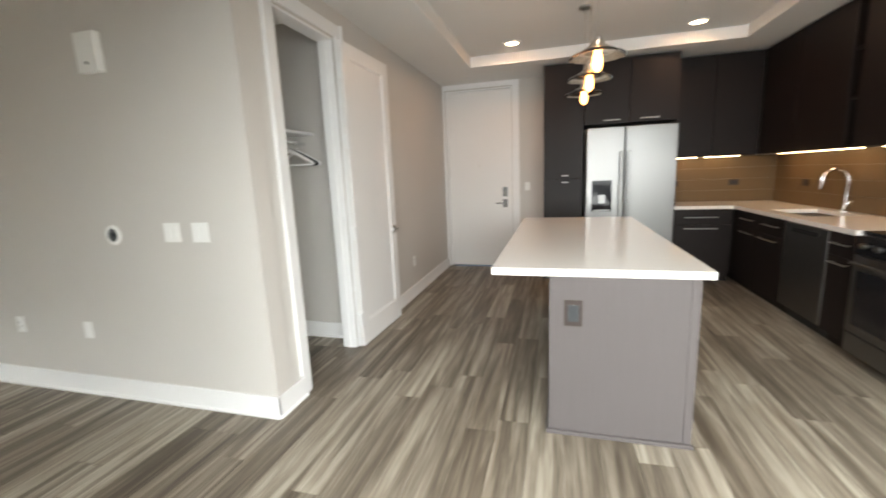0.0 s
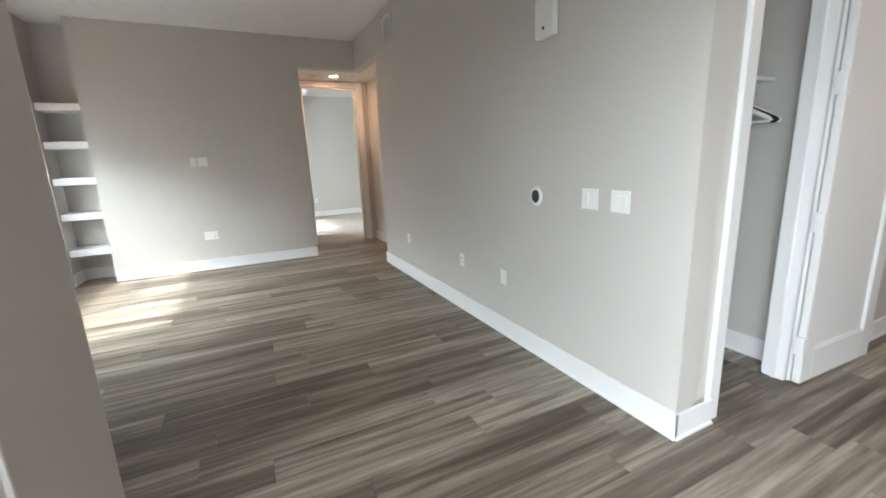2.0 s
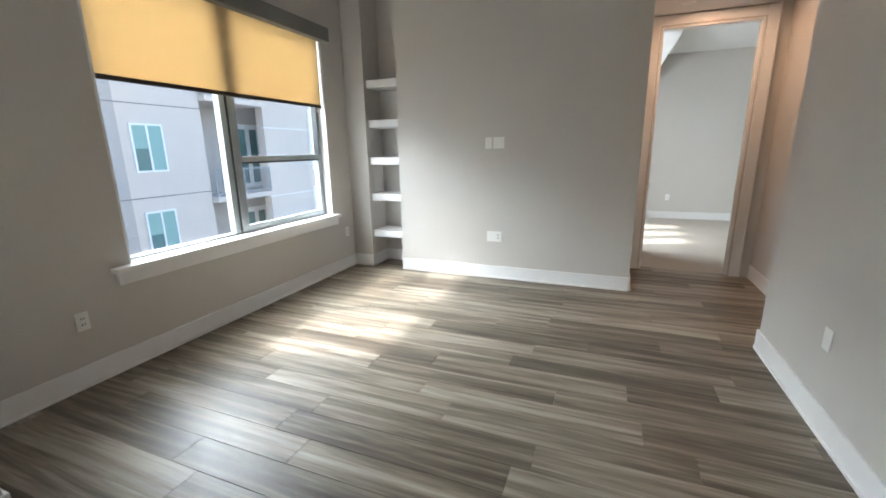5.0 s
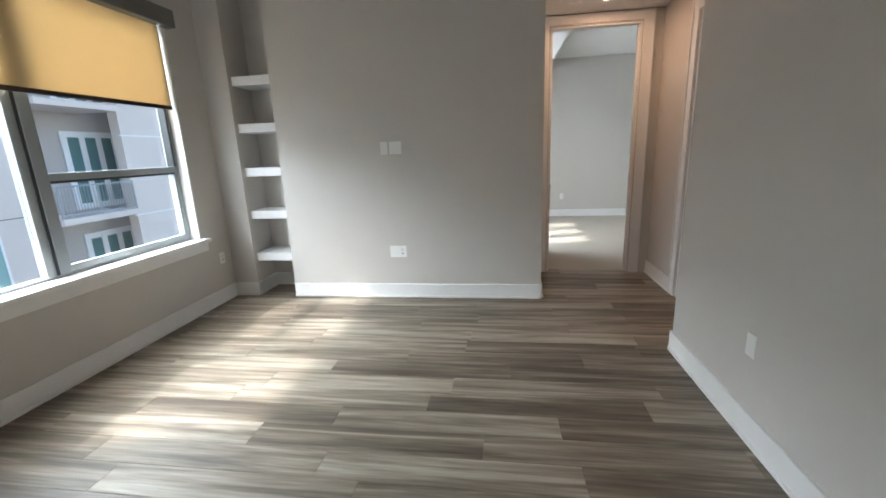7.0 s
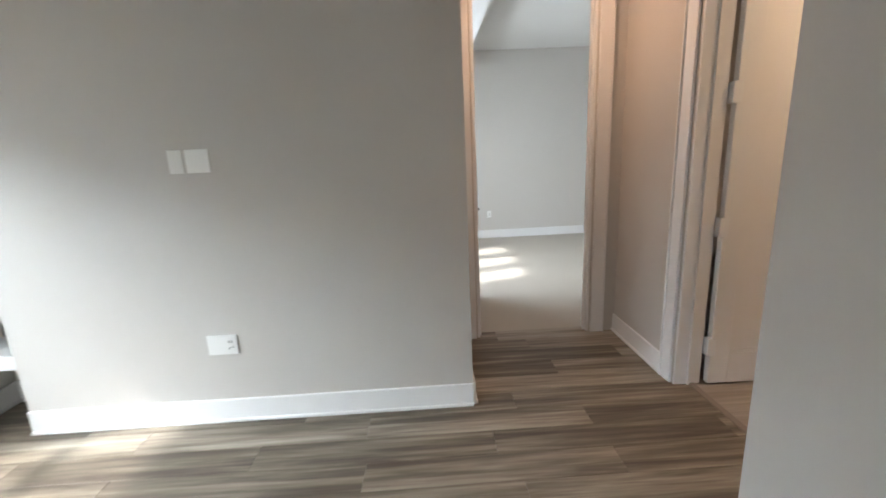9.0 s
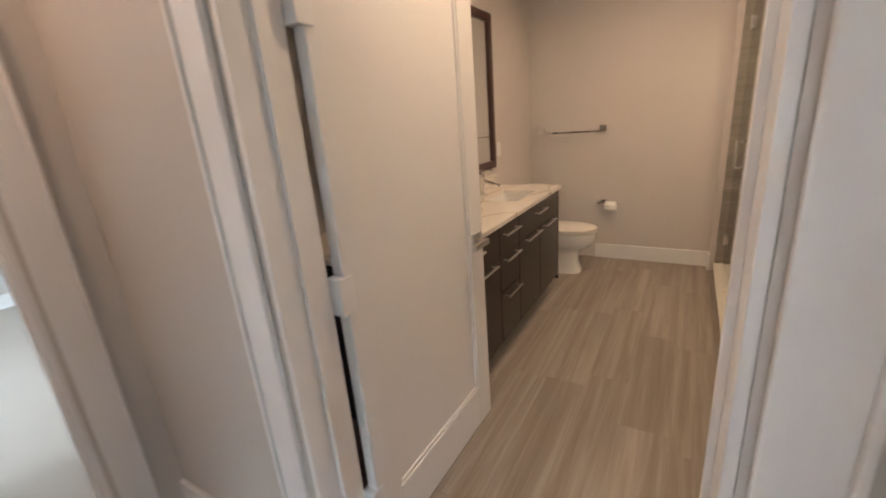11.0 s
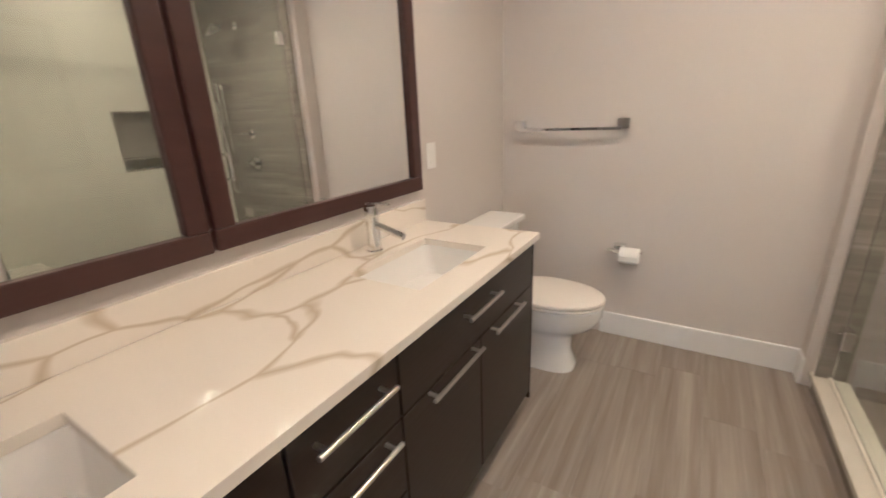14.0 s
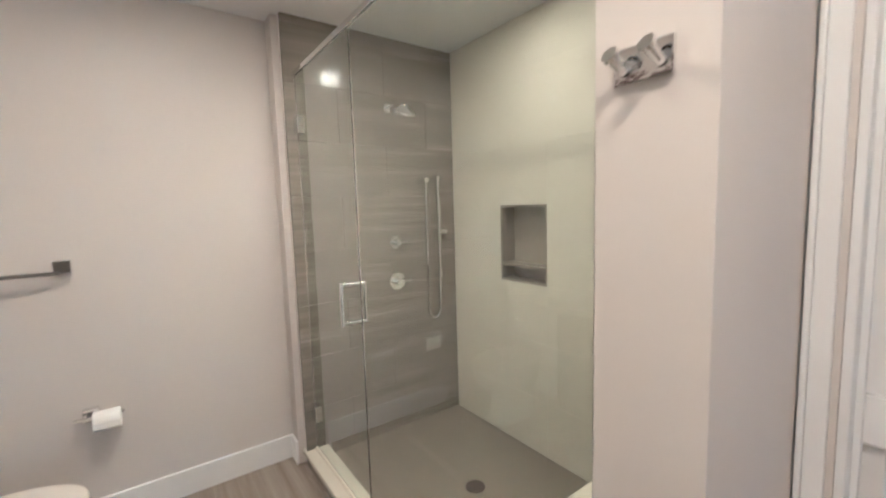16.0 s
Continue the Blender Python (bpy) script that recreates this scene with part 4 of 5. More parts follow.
ctr = thing("kitchen_counter", (2.3, 5.2, 0.89), "white quartz kitchen counter round the corner", "counter")
part("top", boxes((1.30, 2.598, 5.575, 6.198, 0.887, 0.925), (1.96, 2.598, 5.05, 5.575, 0.887, 0.925), (1.96, 2.10, 4.38, 5.05, 0.887, 0.925), (2.50, 2.598, 4.38, 5.05, 0.887, 0.925), (1.96, 2.598, 3.52, 4.38, 0.887, 0.925)), M_QUARTZ, ctr)
part("top_end", boxes((1.96, 2.598, 1.9, 2.752, 0.887, 0.925), bevel=0.003), M_QUARTZ, ctr)
snk = thing("kitchen_sink", (2.3, 4.7, 0.7), "undermount stainless kitchen sink", "sink")
part("bowl", boxes((2.095, 2.505, 4.375, 5.055, 0.70, 0.71), (2.095, 2.105, 4.375, 5.055, 0.71, 0.886), (2.495, 2.505, 4.375, 5.055, 0.71, 0.886), (2.105, 2.495, 4.375, 4.385, 0.71, 0.886), (2.105, 2.495, 5.045, 5.055, 0.71, 0.886)), M_STEEL, snk)
fc = thing("kitchen_faucet", (2.54, 4.72, 0.925), "tall chrome gooseneck kitchen faucet", "faucet")
part("neck", tube([(2.54, 4.72, 0.925), (2.54, 4.72, 1.22), *[(2.44 + 0.10 * math.cos(a), 4.72, 1.22 + 0.10 * math.sin(a)) for a in [math.radians(d) for d in range(15, 181, 15)]], (2.34, 4.72, 1.14)], 0.013), M_CHROME, fc, smooth=True)
part("lever", rods(((2.54, 4.70, 1.0), (2.54, 4.62, 1.04), 0.007)), M_CHROME, fc, smooth=True)
sp = thing("backsplash", (2.0, 6.19, 0.93), "tan glass tile backsplash lit by strip lights", "backsplash", kind="structure")
cabinet("wall_cabinet", (1.305, 2.25, 5.85, 6.198, 1.50, 2.66), "-y", [(1.305, 1.77, 1.50, 2.66, "door", None), (1.77, 2.25, 1.50, 2.66, "door", None)], "espresso wall cabinet above the counter", "kitchen cabinets")
for k, (ya, yb) in enumerate(((5.1, 5.85), (4.35, 5.1), (3.52, 4.2), (2.75, 3.52), (1.9, 2.75))):
    cabinet("wall_cabinet", (2.25, 2.598, ya + 0.001, yb - 0.001, 1.50 if k != 3 else 1.75, 2.66), "-x", [(ya, yb, 1.50 if k != 3 else 1.75, 2.66, "door", None)], "espresso wall cabinet above the counter", "kitchen cabinets")
opn = thing("open_shelf_unit", (2.4, 4.28, 1.5), "open espresso shelf between wall cabinets", "shelf unit")
part("side", boxes((2.25, 2.598, 4.201, 4.22, 1.50, 2.66)), M_CAB, opn)
part("side", boxes((2.25, 2.598, 4.33, 4.349, 1.50, 2.66)), M_CAB, opn)
for k in range(4):
    part("board", boxes((2.27, 2.598, 4.221, 4.329, 1.50 + k * 0.38, 1.52 + k * 0.38)), M_CAB, opn)
for sx0, sx1, sy0, sy1 in ((1.32, 1.68, 6.06, 6.085), (1.76, 2.14, 6.06, 6.085), (2.42, 2.445, 5.15, 5.75), (2.42, 2.445, 4.4, 5.05), (2.42, 2.445, 3.55, 4.15)):
    st = thing("strip_light", ((sx0 + sx1) / 2, (sy0 + sy1) / 2, 1.49), "glowing warm strip light under the wall cabinet", "strip light", "under-cabinet lights")
    part("lens", boxes((sx0, sx1, sy0, sy1, 1.491, 1.4985)), M_STRIP, st)
for ox, oy, fc_ in ((1.45, 6.188, "-y"), (2.15, 6.188, "-y"), (2.588, 5.5, "-x"), (2.588, 4.1, "-x")):
    o = thing("counter_outlet", (0, 0, 0), "dark bronze outlet in the tan backsplash", "outlet", "kitchen outlets")
    part("cover", boxes((-0.058, 0.058, -0.006, 0, -0.036, 0.036), bevel=0.002), M_RAIL, o)
    part("socket", boxes((-0.035, 0.035, -0.009, -0.005, -0.017, 0.017), bevel=0.002), M_DARK, o)
    o.matrix_world = pose(ox, oy, 1.17, 0, 0, {"-y": 0, "-x": -90}[fc_])


def pendant(x, y, z):
    """Clear glass shade with an amber bulb, on a cord from the ceiling."""
    root = thing("pendant_lamp", (x, y, z), "clear glass pendant lamp with amber bulb", "pendant lamp", "island pendants")
    part("cord", rods(((x, y, z + 0.13), (x, y, 2.79), 0.004), sides=8), M_NICKEL, root)
    part("canopy", lathe(((0.055, -0.001), (0.055, -0.02), (0.02, -0.028)), (x, y, 2.80)), M_NICKEL, root, smooth=True)
    part("socket", lathe(((0.018, 0.06), (0.024, 0.07), (0.024, 0.12), (0.008, 0.135)), (x, y, z)), M_NICKEL, root, smooth=True)
    part("bulb", lathe(((0.006, -0.075), (0.024, -0.06), (0.032, -0.03), (0.026, 0.02), (0.016, 0.06)), (x, y, z), 24), M_BULB, root, "glowing amber bulb", smooth=True)
    sh = lathe(((0.165, 0.012), (0.160, 0.018), (0.10, 0.046), (0.05, 0.075), (0.026, 0.105), (0.024, 0.101), (0.048, 0.071), (0.098, 0.042), (0.160, 0.012), (0.165, 0.012)), (x, y, z), 32, cap=False)
    s = part("shade", sh, M_SHADE, root, "clear glass bell shade", smooth=True)
    s.visible_shadow = False


for py in (2.85, 3.50, 4.15):
    pendant(0.20, py, 2.06)

# ---- bathroom ----
van = thing("vanity_cabinet", (-7.37, 4.1, 0), "dark brown double vanity cabinet with bar handles", "vanity")
V0, V1 = 3.10, 5.09
part("body", boxes((-7.655, -7.140, V0, V1, 0.14, 0.69), (-7.160, -7.140, V0, V1, 0.69, 0.848), (-7.655, -7.160, V0, V0 + 0.02, 0.69, 0.848), (-7.655, -7.160, V1 - 0.02, V1 - 0.002, 0.69, 0.848)), M_VAN, van)
part("toe_kick", boxes((-7.655, -7.215, V0 + 0.02, V1 - 0.02, 0.0, 0.14)), M_DARK, van)
part("end_panel", boxes((-7.655, -7.12, V1 - 0.001, V1 + 0.006, 0.10, 0.850), bevel=0.002), M_VAN, van)


def front(kind, y0, y1, z0, z1, ha=None, hb=None):
    d = part(kind, boxes((-7.139, -7.120, y0 + 0.003, y1 - 0.003, z0 + 0.003, z1 - 0.003), bevel=0.002, seg=1), M_VAN, van)
    if ha:
        part("handle", bar_handle(bmesh.new(), (-7.120, *ha), (-7.120, *hb), (0.032, 0, 0), 0.0065), M_NICKEL, d, "brushed nickel bar handle", smooth=True)


front("drawer", 4.195, 5.085, 0.665, 0.849, (4.49, 0.785), (4.71, 0.785))
front("door", 4.195, 4.61, 0.14, 0.665, (4.29, 0.655), (4.57, 0.655))
front("door", 4.61, 5.085, 0.14, 0.665, (4.67, 0.655), (4.92, 0.655))
front("drawer", 3.89, 4.195, 0.665, 0.849, (3.93, 0.79), (4.15, 0.79))
front("drawer", 3.89, 4.195, 0.45, 0.665, (3.93, 0.64), (4.15, 0.64))
front("drawer", 3.89, 4.195, 0.14, 0.45, (3.93, 0.42), (4.15, 0.42))
front("drawer", 3.105, 3.89, 0.665, 0.849, (3.39, 0.785), (3.64, 0.785))
front("door", 3.50, 3.89, 0.14, 0.665, (3.54, 0.655), (3.80, 0.655))
front("door", 3.105, 3.50, 0.14, 0.665, (3.16, 0.635), (3.44, 0.635))

SINKS = ((3.27, 3.73), (4.43, 4.86))
vtop = thing("stone_counter", (-7.37, 4.1, 0.85), "cream quartz vanity top with brown veins", "counter")
cuts = [(3.08, 3.27), (3.27, 3.73), (3.73, 4.43), (4.43, 4.86), (4.86, 5.105)]
spec = []
for k, (a, b) in enumerate(cuts):
    if k % 2:
        spec += [(-7.655, -7.485, a, b, 0.853, 0.878), (-7.215, -7.100, a, b, 0.853, 0.878)]
    else:
        spec.append((-7.655, -7.100, a, b, 0.853, 0.878))
slab = boxes(*spec)
bmesh.ops.remove_doubles(slab, verts=slab.verts[:], dist=1e-5)
part("slab", slab, M_VEIN, vtop)
part("backsplash", boxes((-7.657, -7.637, 3.08, 5.105, 0.879, 0.978), bevel=0.002), M_VEIN, vtop)


def basin(y0, y1):
    root = thing("sink_basin", (-7.35, (y0 + y1) / 2, 0.72), "white rectangular undermount sink basin", "sink", "vanity sinks")
    bm = bmesh.new()
    cx, cy = -7.35, (y0 + y1) / 2
    hx, hy = 0.135 + 0.004, (y1 - y0) / 2 + 0.004
    rings = []
    for shrink, z, rad in ((-0.012, 0.8525, 0.03), (0.0, 0.8525, 0.035), (0.008, 0.81, 0.04), (0.022, 0.745, 0.05), (0.05, 0.722, 0.06), (0.115, 0.716, 0.02)):
        ring = []
        wx, wy = hx - shrink, hy - shrink
        r = min(rad, wx, wy)
        for qx, qy, a0 in ((1, 1, 0), (-1, 1, 90), (-1, -1, 180), (1, -1, 270)):
            for s in range(7):
                a = math.radians(a0 + s * 15)
                ring.append(bm.verts.new((cx + qx * (wx - r) + r * math.cos(a), cy + qy * (wy - r) + r * math.sin(a), z)))
        rings.append(ring)
    for lo, hi in zip(rings, rings[1:]):
        n = len(lo)
        for k in range(n):
            bm.faces.new((lo[k], lo[(k + 1) % n], hi[(k + 1) % n], hi[k]))
    bm.faces.new(rings[-1])
    b = part("bowl", bm, M_PORC, root, smooth=True)
    so = b.modifiers.new("thick", "SOLIDIFY")
    so.thickness, so.offset = 0.008, -1
    part("drain", lathe(((0.028, 0.0), (0.026, 0.004), (0.012, 0.005)), (cx, cy, 0.717)), M_CHROME, root, smooth=True)


def faucet(y):
    root = thing("basin_faucet", (-7.565, y, 0.878), "chrome single-lever basin faucet", "faucet", "vanity faucets")
    x = -7.565
    part("base_ring", lathe(((0.030, 0.0), (0.030, 0.004), (0.026, 0.007)), (x, y, 0.8785)), M_CHROME, root, smooth=True)
    part("column", lathe(((0.025, 0.005), (0.024, 0.12), (0.0255, 0.125), (0.0255, 0.160), (0.022, 0.166)), (x, y, 0.8785)), M_CHROME, root, smooth=True)
    part("spout", tube([(x + 0.015, y, 0.975), (x + 0.06, y, 0.966), (x + 0.135, y, 0.945)], 0.0125, 14), M_CHROME, root, smooth=True)
    part("lever", boxes((x - 0.02, x + 0.085, y - 0.010, y + 0.010, 1.049, 1.057), bevel=0.003), M_CHROME, root)


for a, b in SINKS:
    basin(a, b)
    faucet((a + b) / 2 + 0.01)


def mirror(y0, y1):
    root = thing("wall_mirror", (-7.65, (y0 + y1) / 2, 1.03), "framed wall mirror in dark mahogany wood", "mirror", "vanity mirrors")
    z0, z1, w = 1.025, 2.16, 0.058
    part("glass", boxes((-7.652, -7.645, y0 + w - 0.004, y1 - w + 0.004, z0 + w - 0.004, z1 - w + 0.004)), M_MIRROR, root, "silver mirror glass")
    for nm, s in (("frame_rail", (y0, y1, z0, z0 + w)), ("frame_rail", (y0, y1, z1 - w, z1)), ("frame_stile", (y0, y0 + w, z0 + w, z1 - w)), ("frame_stile", (y1 - w, y1, z0 + w, z1 - w))):
        part(nm, boxes((-7.657, -7.628, *s), bevel=0.005), M_MFRAME, root)


mirror(3.18, 4.125)
mirror(4.137, 5.082)

# toilet
toi = thing("toilet", (-7.2, 5.57, 0), "white two-piece toilet with closed lid", "toilet")


def oval(cx, cy, z, rx, ry, back=0.0, n=40, p=2.0):
    pts = []
    for k in range(n):
        a = 2 * math.pi * k / n
        c, s = math.cos(a), math.sin(a)
        rr = rx if c > 0 else rx * 0.8
        pts.append((cx + rr * math.copysign(abs(c) ** (2 / p), c), cy + ry * math.copysign(abs(s) ** (2 / p), s), z))
    return pts


def loft(rings):
    bm = bmesh.new()
    vs = [[bm.verts.new(p) for p in r] for r in rings]
    for lo, hi in zip(vs, vs[1:]):
        n = len(lo)
        for k in range(n):
            bm.faces.new((lo[k], lo[(k + 1) % n], hi[(k + 1) % n], hi[k]))
    bm.faces.new(vs[0][::-1])
    bm.faces.new(vs[-1])
    return bm


TY = 5.57
part("pedestal", loft([oval(-7.24, TY, 0.0, 0.205, 0.108, p=3), oval(-7.24, TY, 0.02, 0.205, 0.108, p=3), oval(-7.25, TY, 0.10, 0.185, 0.098, p=2.8),
                       oval(-7.25, TY, 0.19, 0.190, 0.102, p=2.6), oval(-7.24, TY, 0.225, 0.212, 0.120, p=2.3), oval(-7.22, TY, 0.255, 0.255, 0.155), oval(-7.21, TY, 0.29, 0.276, 0.176), oval(-7.20, TY, 0.33, 0.285, 0.184), oval(-7.20, TY, 0.383, 0.288, 0.187)]), M_PORC, toi, smooth=True)
# thin black disc stands in for the shade between bowl and seat
part("seat_gap_shade", loft([oval(-7.20, TY, 0.3835, 0.272, 0.174), oval(-7.20, TY, 0.3868, 0.272, 0.174)]), M_DARK, toi, "black disc for the shade under the seat")
part("seat", loft([oval(-7.20, TY, 0.387, 0.285, 0.187), oval(-7.20, TY, 0.392, 0.292, 0.192), oval(-7.20, TY, 0.403, 0.292, 0.192)]), M_SEAT, toi, smooth=True)
part("lid", loft([oval(-7.20, TY, 0.407, 0.288, 0.188), oval(-7.20, TY, 0.414, 0.294, 0.193), oval(-7.20, TY, 0.424, 0.290, 0.190), oval(-7.20, TY, 0.431, 0.25, 0.165)]), M_SEAT, toi, "closed cream toilet lid", smooth=True)
part("tank", loft([oval(-7.535, TY, 0.36, 0.085, 0.20, p=7), oval(-7.535, TY, 0.40, 0.09, 0.215, p=7), oval(-7.535, TY, 0.735, 0.10, 0.225, p=7)]), M_PORC, toi, smooth=True)
part("tank_lid", boxes((-7.645, -7.42, TY - 0.24, TY + 0.24, 0.737, 0.772), bevel=0.010, seg=3), M_PORC, toi)
part("flush_lever", boxes((-7.43, -7.41, TY - 0.19, TY - 0.10, 0.66, 0.675), bevel=0.003), M_CHROME, toi)

# towel bar, paper holder, hooks
tb = thing("towel_bar", (-7.25, 6.0, 1.25), "square chrome towel bar on the wall", "towel bar")
for tx in (-7.535, -6.96):
    part("mount", boxes((tx - 0.03, tx + 0.03, 5.985, 6.038, 1.228, 1.282), bevel=0.003), M_CHROME, tb)
part("bar", boxes((-7.53, -6.965, 5.968, 5.984, 1.222, 1.238), bevel=0.002), M_CHROME, tb)
tph = thing("paper_holder", (-6.88, 6.0, 0.55), "chrome toilet paper holder on the wall", "paper holder")
part("mount", boxes((-6.955, -6.895, 6.0, 6.038, 0.535, 0.59), bevel=0.003), M_CHROME, tph)
part("arm", boxes((-6.985, -6.80, 5.965, 5.977, 0.556, 0.568), (-6.935, -6.915, 5.975, 6.0, 0.552, 0.572), bevel=0.002), M_CHROME, tph)
roll = thing("toilet_roll", (-6.865, 5.97, 0.52), "white toilet paper roll on the holder", "toilet roll")
bm = lathe(((0.020, -0.05), (0.043, -0.05), (0.045, -0.047), (0.045, 0.047), (0.043, 0.05), (0.020, 0.05)), (0, 0, 0))
bmesh.ops.transform(bm, matrix=pose(-6.865, 5.971, 0.538, 0, 90), verts=bm.verts[:])
part("paper", bm, M_PAPER, roll, smooth=True)
part("loose_sheet", boxes((-6.914, -6.816, 5.9235, 5.9250, 0.515, 0.545)), M_PAPER, roll)
hk = thing("robe_hook", (-5.98, 3.95, 1.69), "double chrome robe hook on the wall", "robe hook")
part("mount", boxes((-5.981, -5.971, 3.90, 4.0, 1.655, 1.715), bevel=0.003), M_CHROME, hk)
for hy in (3.92, 3.98):
    part("hook", rods(((-5.981, hy, 1.678), (-6.016, hy + 0.003, 1.698), 0.010), ((-6.013, hy + 0.003, 1.696), (-6.020, hy + 0.004, 1.700), 0.014)), M_CHROME, hk, smooth=True)

# shower
curb = thing("shower_curb", (-5.94, 5.1, 0), "cream quartz shower curb along the tiled pan", "curb", kind="structure")
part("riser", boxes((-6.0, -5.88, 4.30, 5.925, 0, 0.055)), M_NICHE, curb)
part("cap", boxes((-6.012, -5.868, 4.28, 5.93, 0.056, 0.085), bevel=0.003), M_CREAM, curb)
part("glass_channel", boxes((-5.953, -5.927, 4.40, 5.895, 0.0855, 0.095)), M_CREAM, curb)
bench = thing("shower_bench", (-5.5, 4.2, 0), "tiled shower bench with a cream quartz seat", "bench", kind="structure")
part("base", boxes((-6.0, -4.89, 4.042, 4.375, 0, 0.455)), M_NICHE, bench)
part("seat", boxes((-6.018, -4.885, 4.042, 4.40, 0.456, 0.485), bevel=0.004), M_CREAM, bench)
structure("floor_shower", boxes((-5.88, -4.875, 4.04, 5.9, -0.01, 0.018)), M_PAN, "grey-brown tiled shower floor")
dr = thing("shower_drain", (-5.37, 5.13, 0.018), "round bronze shower drain", "drain")
part("grate", lathe(((0.050, 0.0005), (0.048, 0.004), (0.040, 0.0045), (0.02, 0.004)), (-5.37, 5.13, 0.018)), M_RAIL, dr, smooth=True)
sg = thing("shower_screen", (-5.94, 5.0, 0.09), "frameless clear glass shower screen and door", "shower screen")
for nm, y0, y1, z0 in (("glass_door", 5.165, 5.875, 0.105),):
    p = part(nm, boxes((-5.945, -5.935, y0, y1, z0, 2.18)), M_SGLASS, sg, "clear green-tinted glass")
    p.visible_shadow = False
bm = bmesh.new()
outline = ((5.158, 0.096), (5.158, 2.18), (4.053, 2.18), (4.053, 0.487), (4.402, 0.487), (4.402, 0.096))
fa = [bm.verts.new((-5.945, y, z)) for y, z in outline]
fb = [bm.verts.new((-5.935, y, z)) for y, z in outline]
bm.faces.new(fa)
bm.faces.new(fb[::-1])
for k in range(6):
    bm.faces.new((fa[k], fb[k], fb[(k + 1) % 6], fa[(k + 1) % 6]))
p = part("fixed_panel", bm, M_SGLASS, sg, "clear green-tinted glass")
p.visible_shadow = False
for hz in (0.32, 1.92):
    part("hinge", boxes((-5.962, -5.918, 5.81, 5.892, hz - 0.045, hz + 0.045), bevel=0.003), M_CHROME, sg, "chrome glass hinge")
part("header_bar", boxes((-5.952, -5.928, 4.042, 5.893, 2.182, 2.206), bevel=0.002), M_CHROME, sg, "chrome header bar")
part("wall_channel", boxes((-5.955, -5.925, 4.0405, 4.052, 0.49, 2.18)), M_NICKEL, sg)
hdl = []
for s in (-1, 1):
    x = -5.94 + s * 0.006
    o = s * 0.05
    hdl += [((x, 5.24, 0.975), (x + o, 5.24, 0.975), 0.009), ((x, 5.24, 1.145), (x + o, 5.24, 1.145), 0.009), ((x + o, 5.24, 0.966), (x + o, 5.24, 1.154), 0.009)]
part("handle", rods(*hdl), M_CHROME, sg, "chrome D-pull handle", smooth=True)
sh = thing("overhead_shower", (-5.45, 5.7, 2.05), "round chrome shower head on an arm", "shower head")
part("arm", tube([(-5.38, 5.884, 2.08), (-5.38, 5.80, 2.095), (-5.38, 5.73, 2.06)], 0.010), M_CHROME, sh, smooth=True)
bm = lathe(((0.02, 0.05), (0.03, 0.035), (0.075, 0.012), (0.078, 0.0), (0.07, -0.006)), (0, 0, 0))
bmesh.ops.transform(bm, matrix=pose(-5.38, 5.705, 2.02, 28), verts=bm.verts[:])
part("rose", bm, M_CHROME, sh, smooth=True)
part("flange", rods(((-5.38, 5.886, 2.08), (-5.38, 5.876, 2.08), 0.03)), M_CHROME, sh, smooth=True)
for vz, vr, nm in ((1.25, 0.042, "diverter_valve"), (1.00, 0.056, "mixer_valve")):
    v = thing(nm, (-5.36, 5.87, vz), "round chrome shower valve with lever", "shower valve")
    part("plate", rods(((-5.36, 5.886, vz), (-5.36, 5.878, vz), vr), sides=32), M_CHROME, v, smooth=True)
    part("knob", rods(((-5.36, 5.879, vz), (-5.36, 5.835, vz), vr * 0.42), sides=20), M_CHROME, v, smooth=True)
    part("lever", rods(((-5.36, 5.845, vz), (-5.28, 5.84, vz + 0.005), 0.007)), M_CHROME, v, smooth=True)
hs = thing("hand_shower", (-5.08, 5.83, 1.4), "chrome hand shower on a slide bar", "hand shower")
part("slide_bar", rods(((-5.06, 5.83, 1.0), (-5.06, 5.83, 1.67), 0.010)), M_CHROME, hs, smooth=True)
for zz in (1.01, 1.66):
    part("bracket", rods(((-5.06, 5.886, zz), (-5.06, 5.82, zz), 0.015)), M_CHROME, hs, smooth=True)
part("slider", boxes((-5.085, -5.01, 5.80, 5.85, 1.29, 1.32), bevel=0.006), M_CHROME, hs)
part("wand", tube([(-5.085, 5.79, 1.24), (-5.088, 5.785, 1.40), (-5.095, 5.775, 1.52)], 0.014), M_CHROME, hs, smooth=True)
loop = [(-5.135 - 0.045 * math.cos(a), 5.795, 0.80 - 0.06 * math.sin(a)) for a in [math.radians(d) for d in range(0, 181, 15)]]
part("hose", tube([(-5.17, 5.80, 1.64), (-5.178, 5.795, 1.50), (-5.18, 5.795, 1.1), *loop, (-5.086, 5.792, 1.0), (-5.085, 5.79, 1.24)], 0.008), M_CHROME, hs, smooth=True)
part("elbow", rods(((-5.17, 5.886, 1.64), (-5.17, 5.79, 1.64), 0.018)), M_CHROME, hs, smooth=True)
tlc = thing("foot_tile", (-5.10, 5.88, 0.53), "small pale grey accent tile in the shower wall", "tile")
part("face", boxes((-5.155, -5.035, 5.879, 5.8865, 0.49, 0.575), bevel=0.003), M_ACCENT, tlc)

# ---- across the courtyard ----


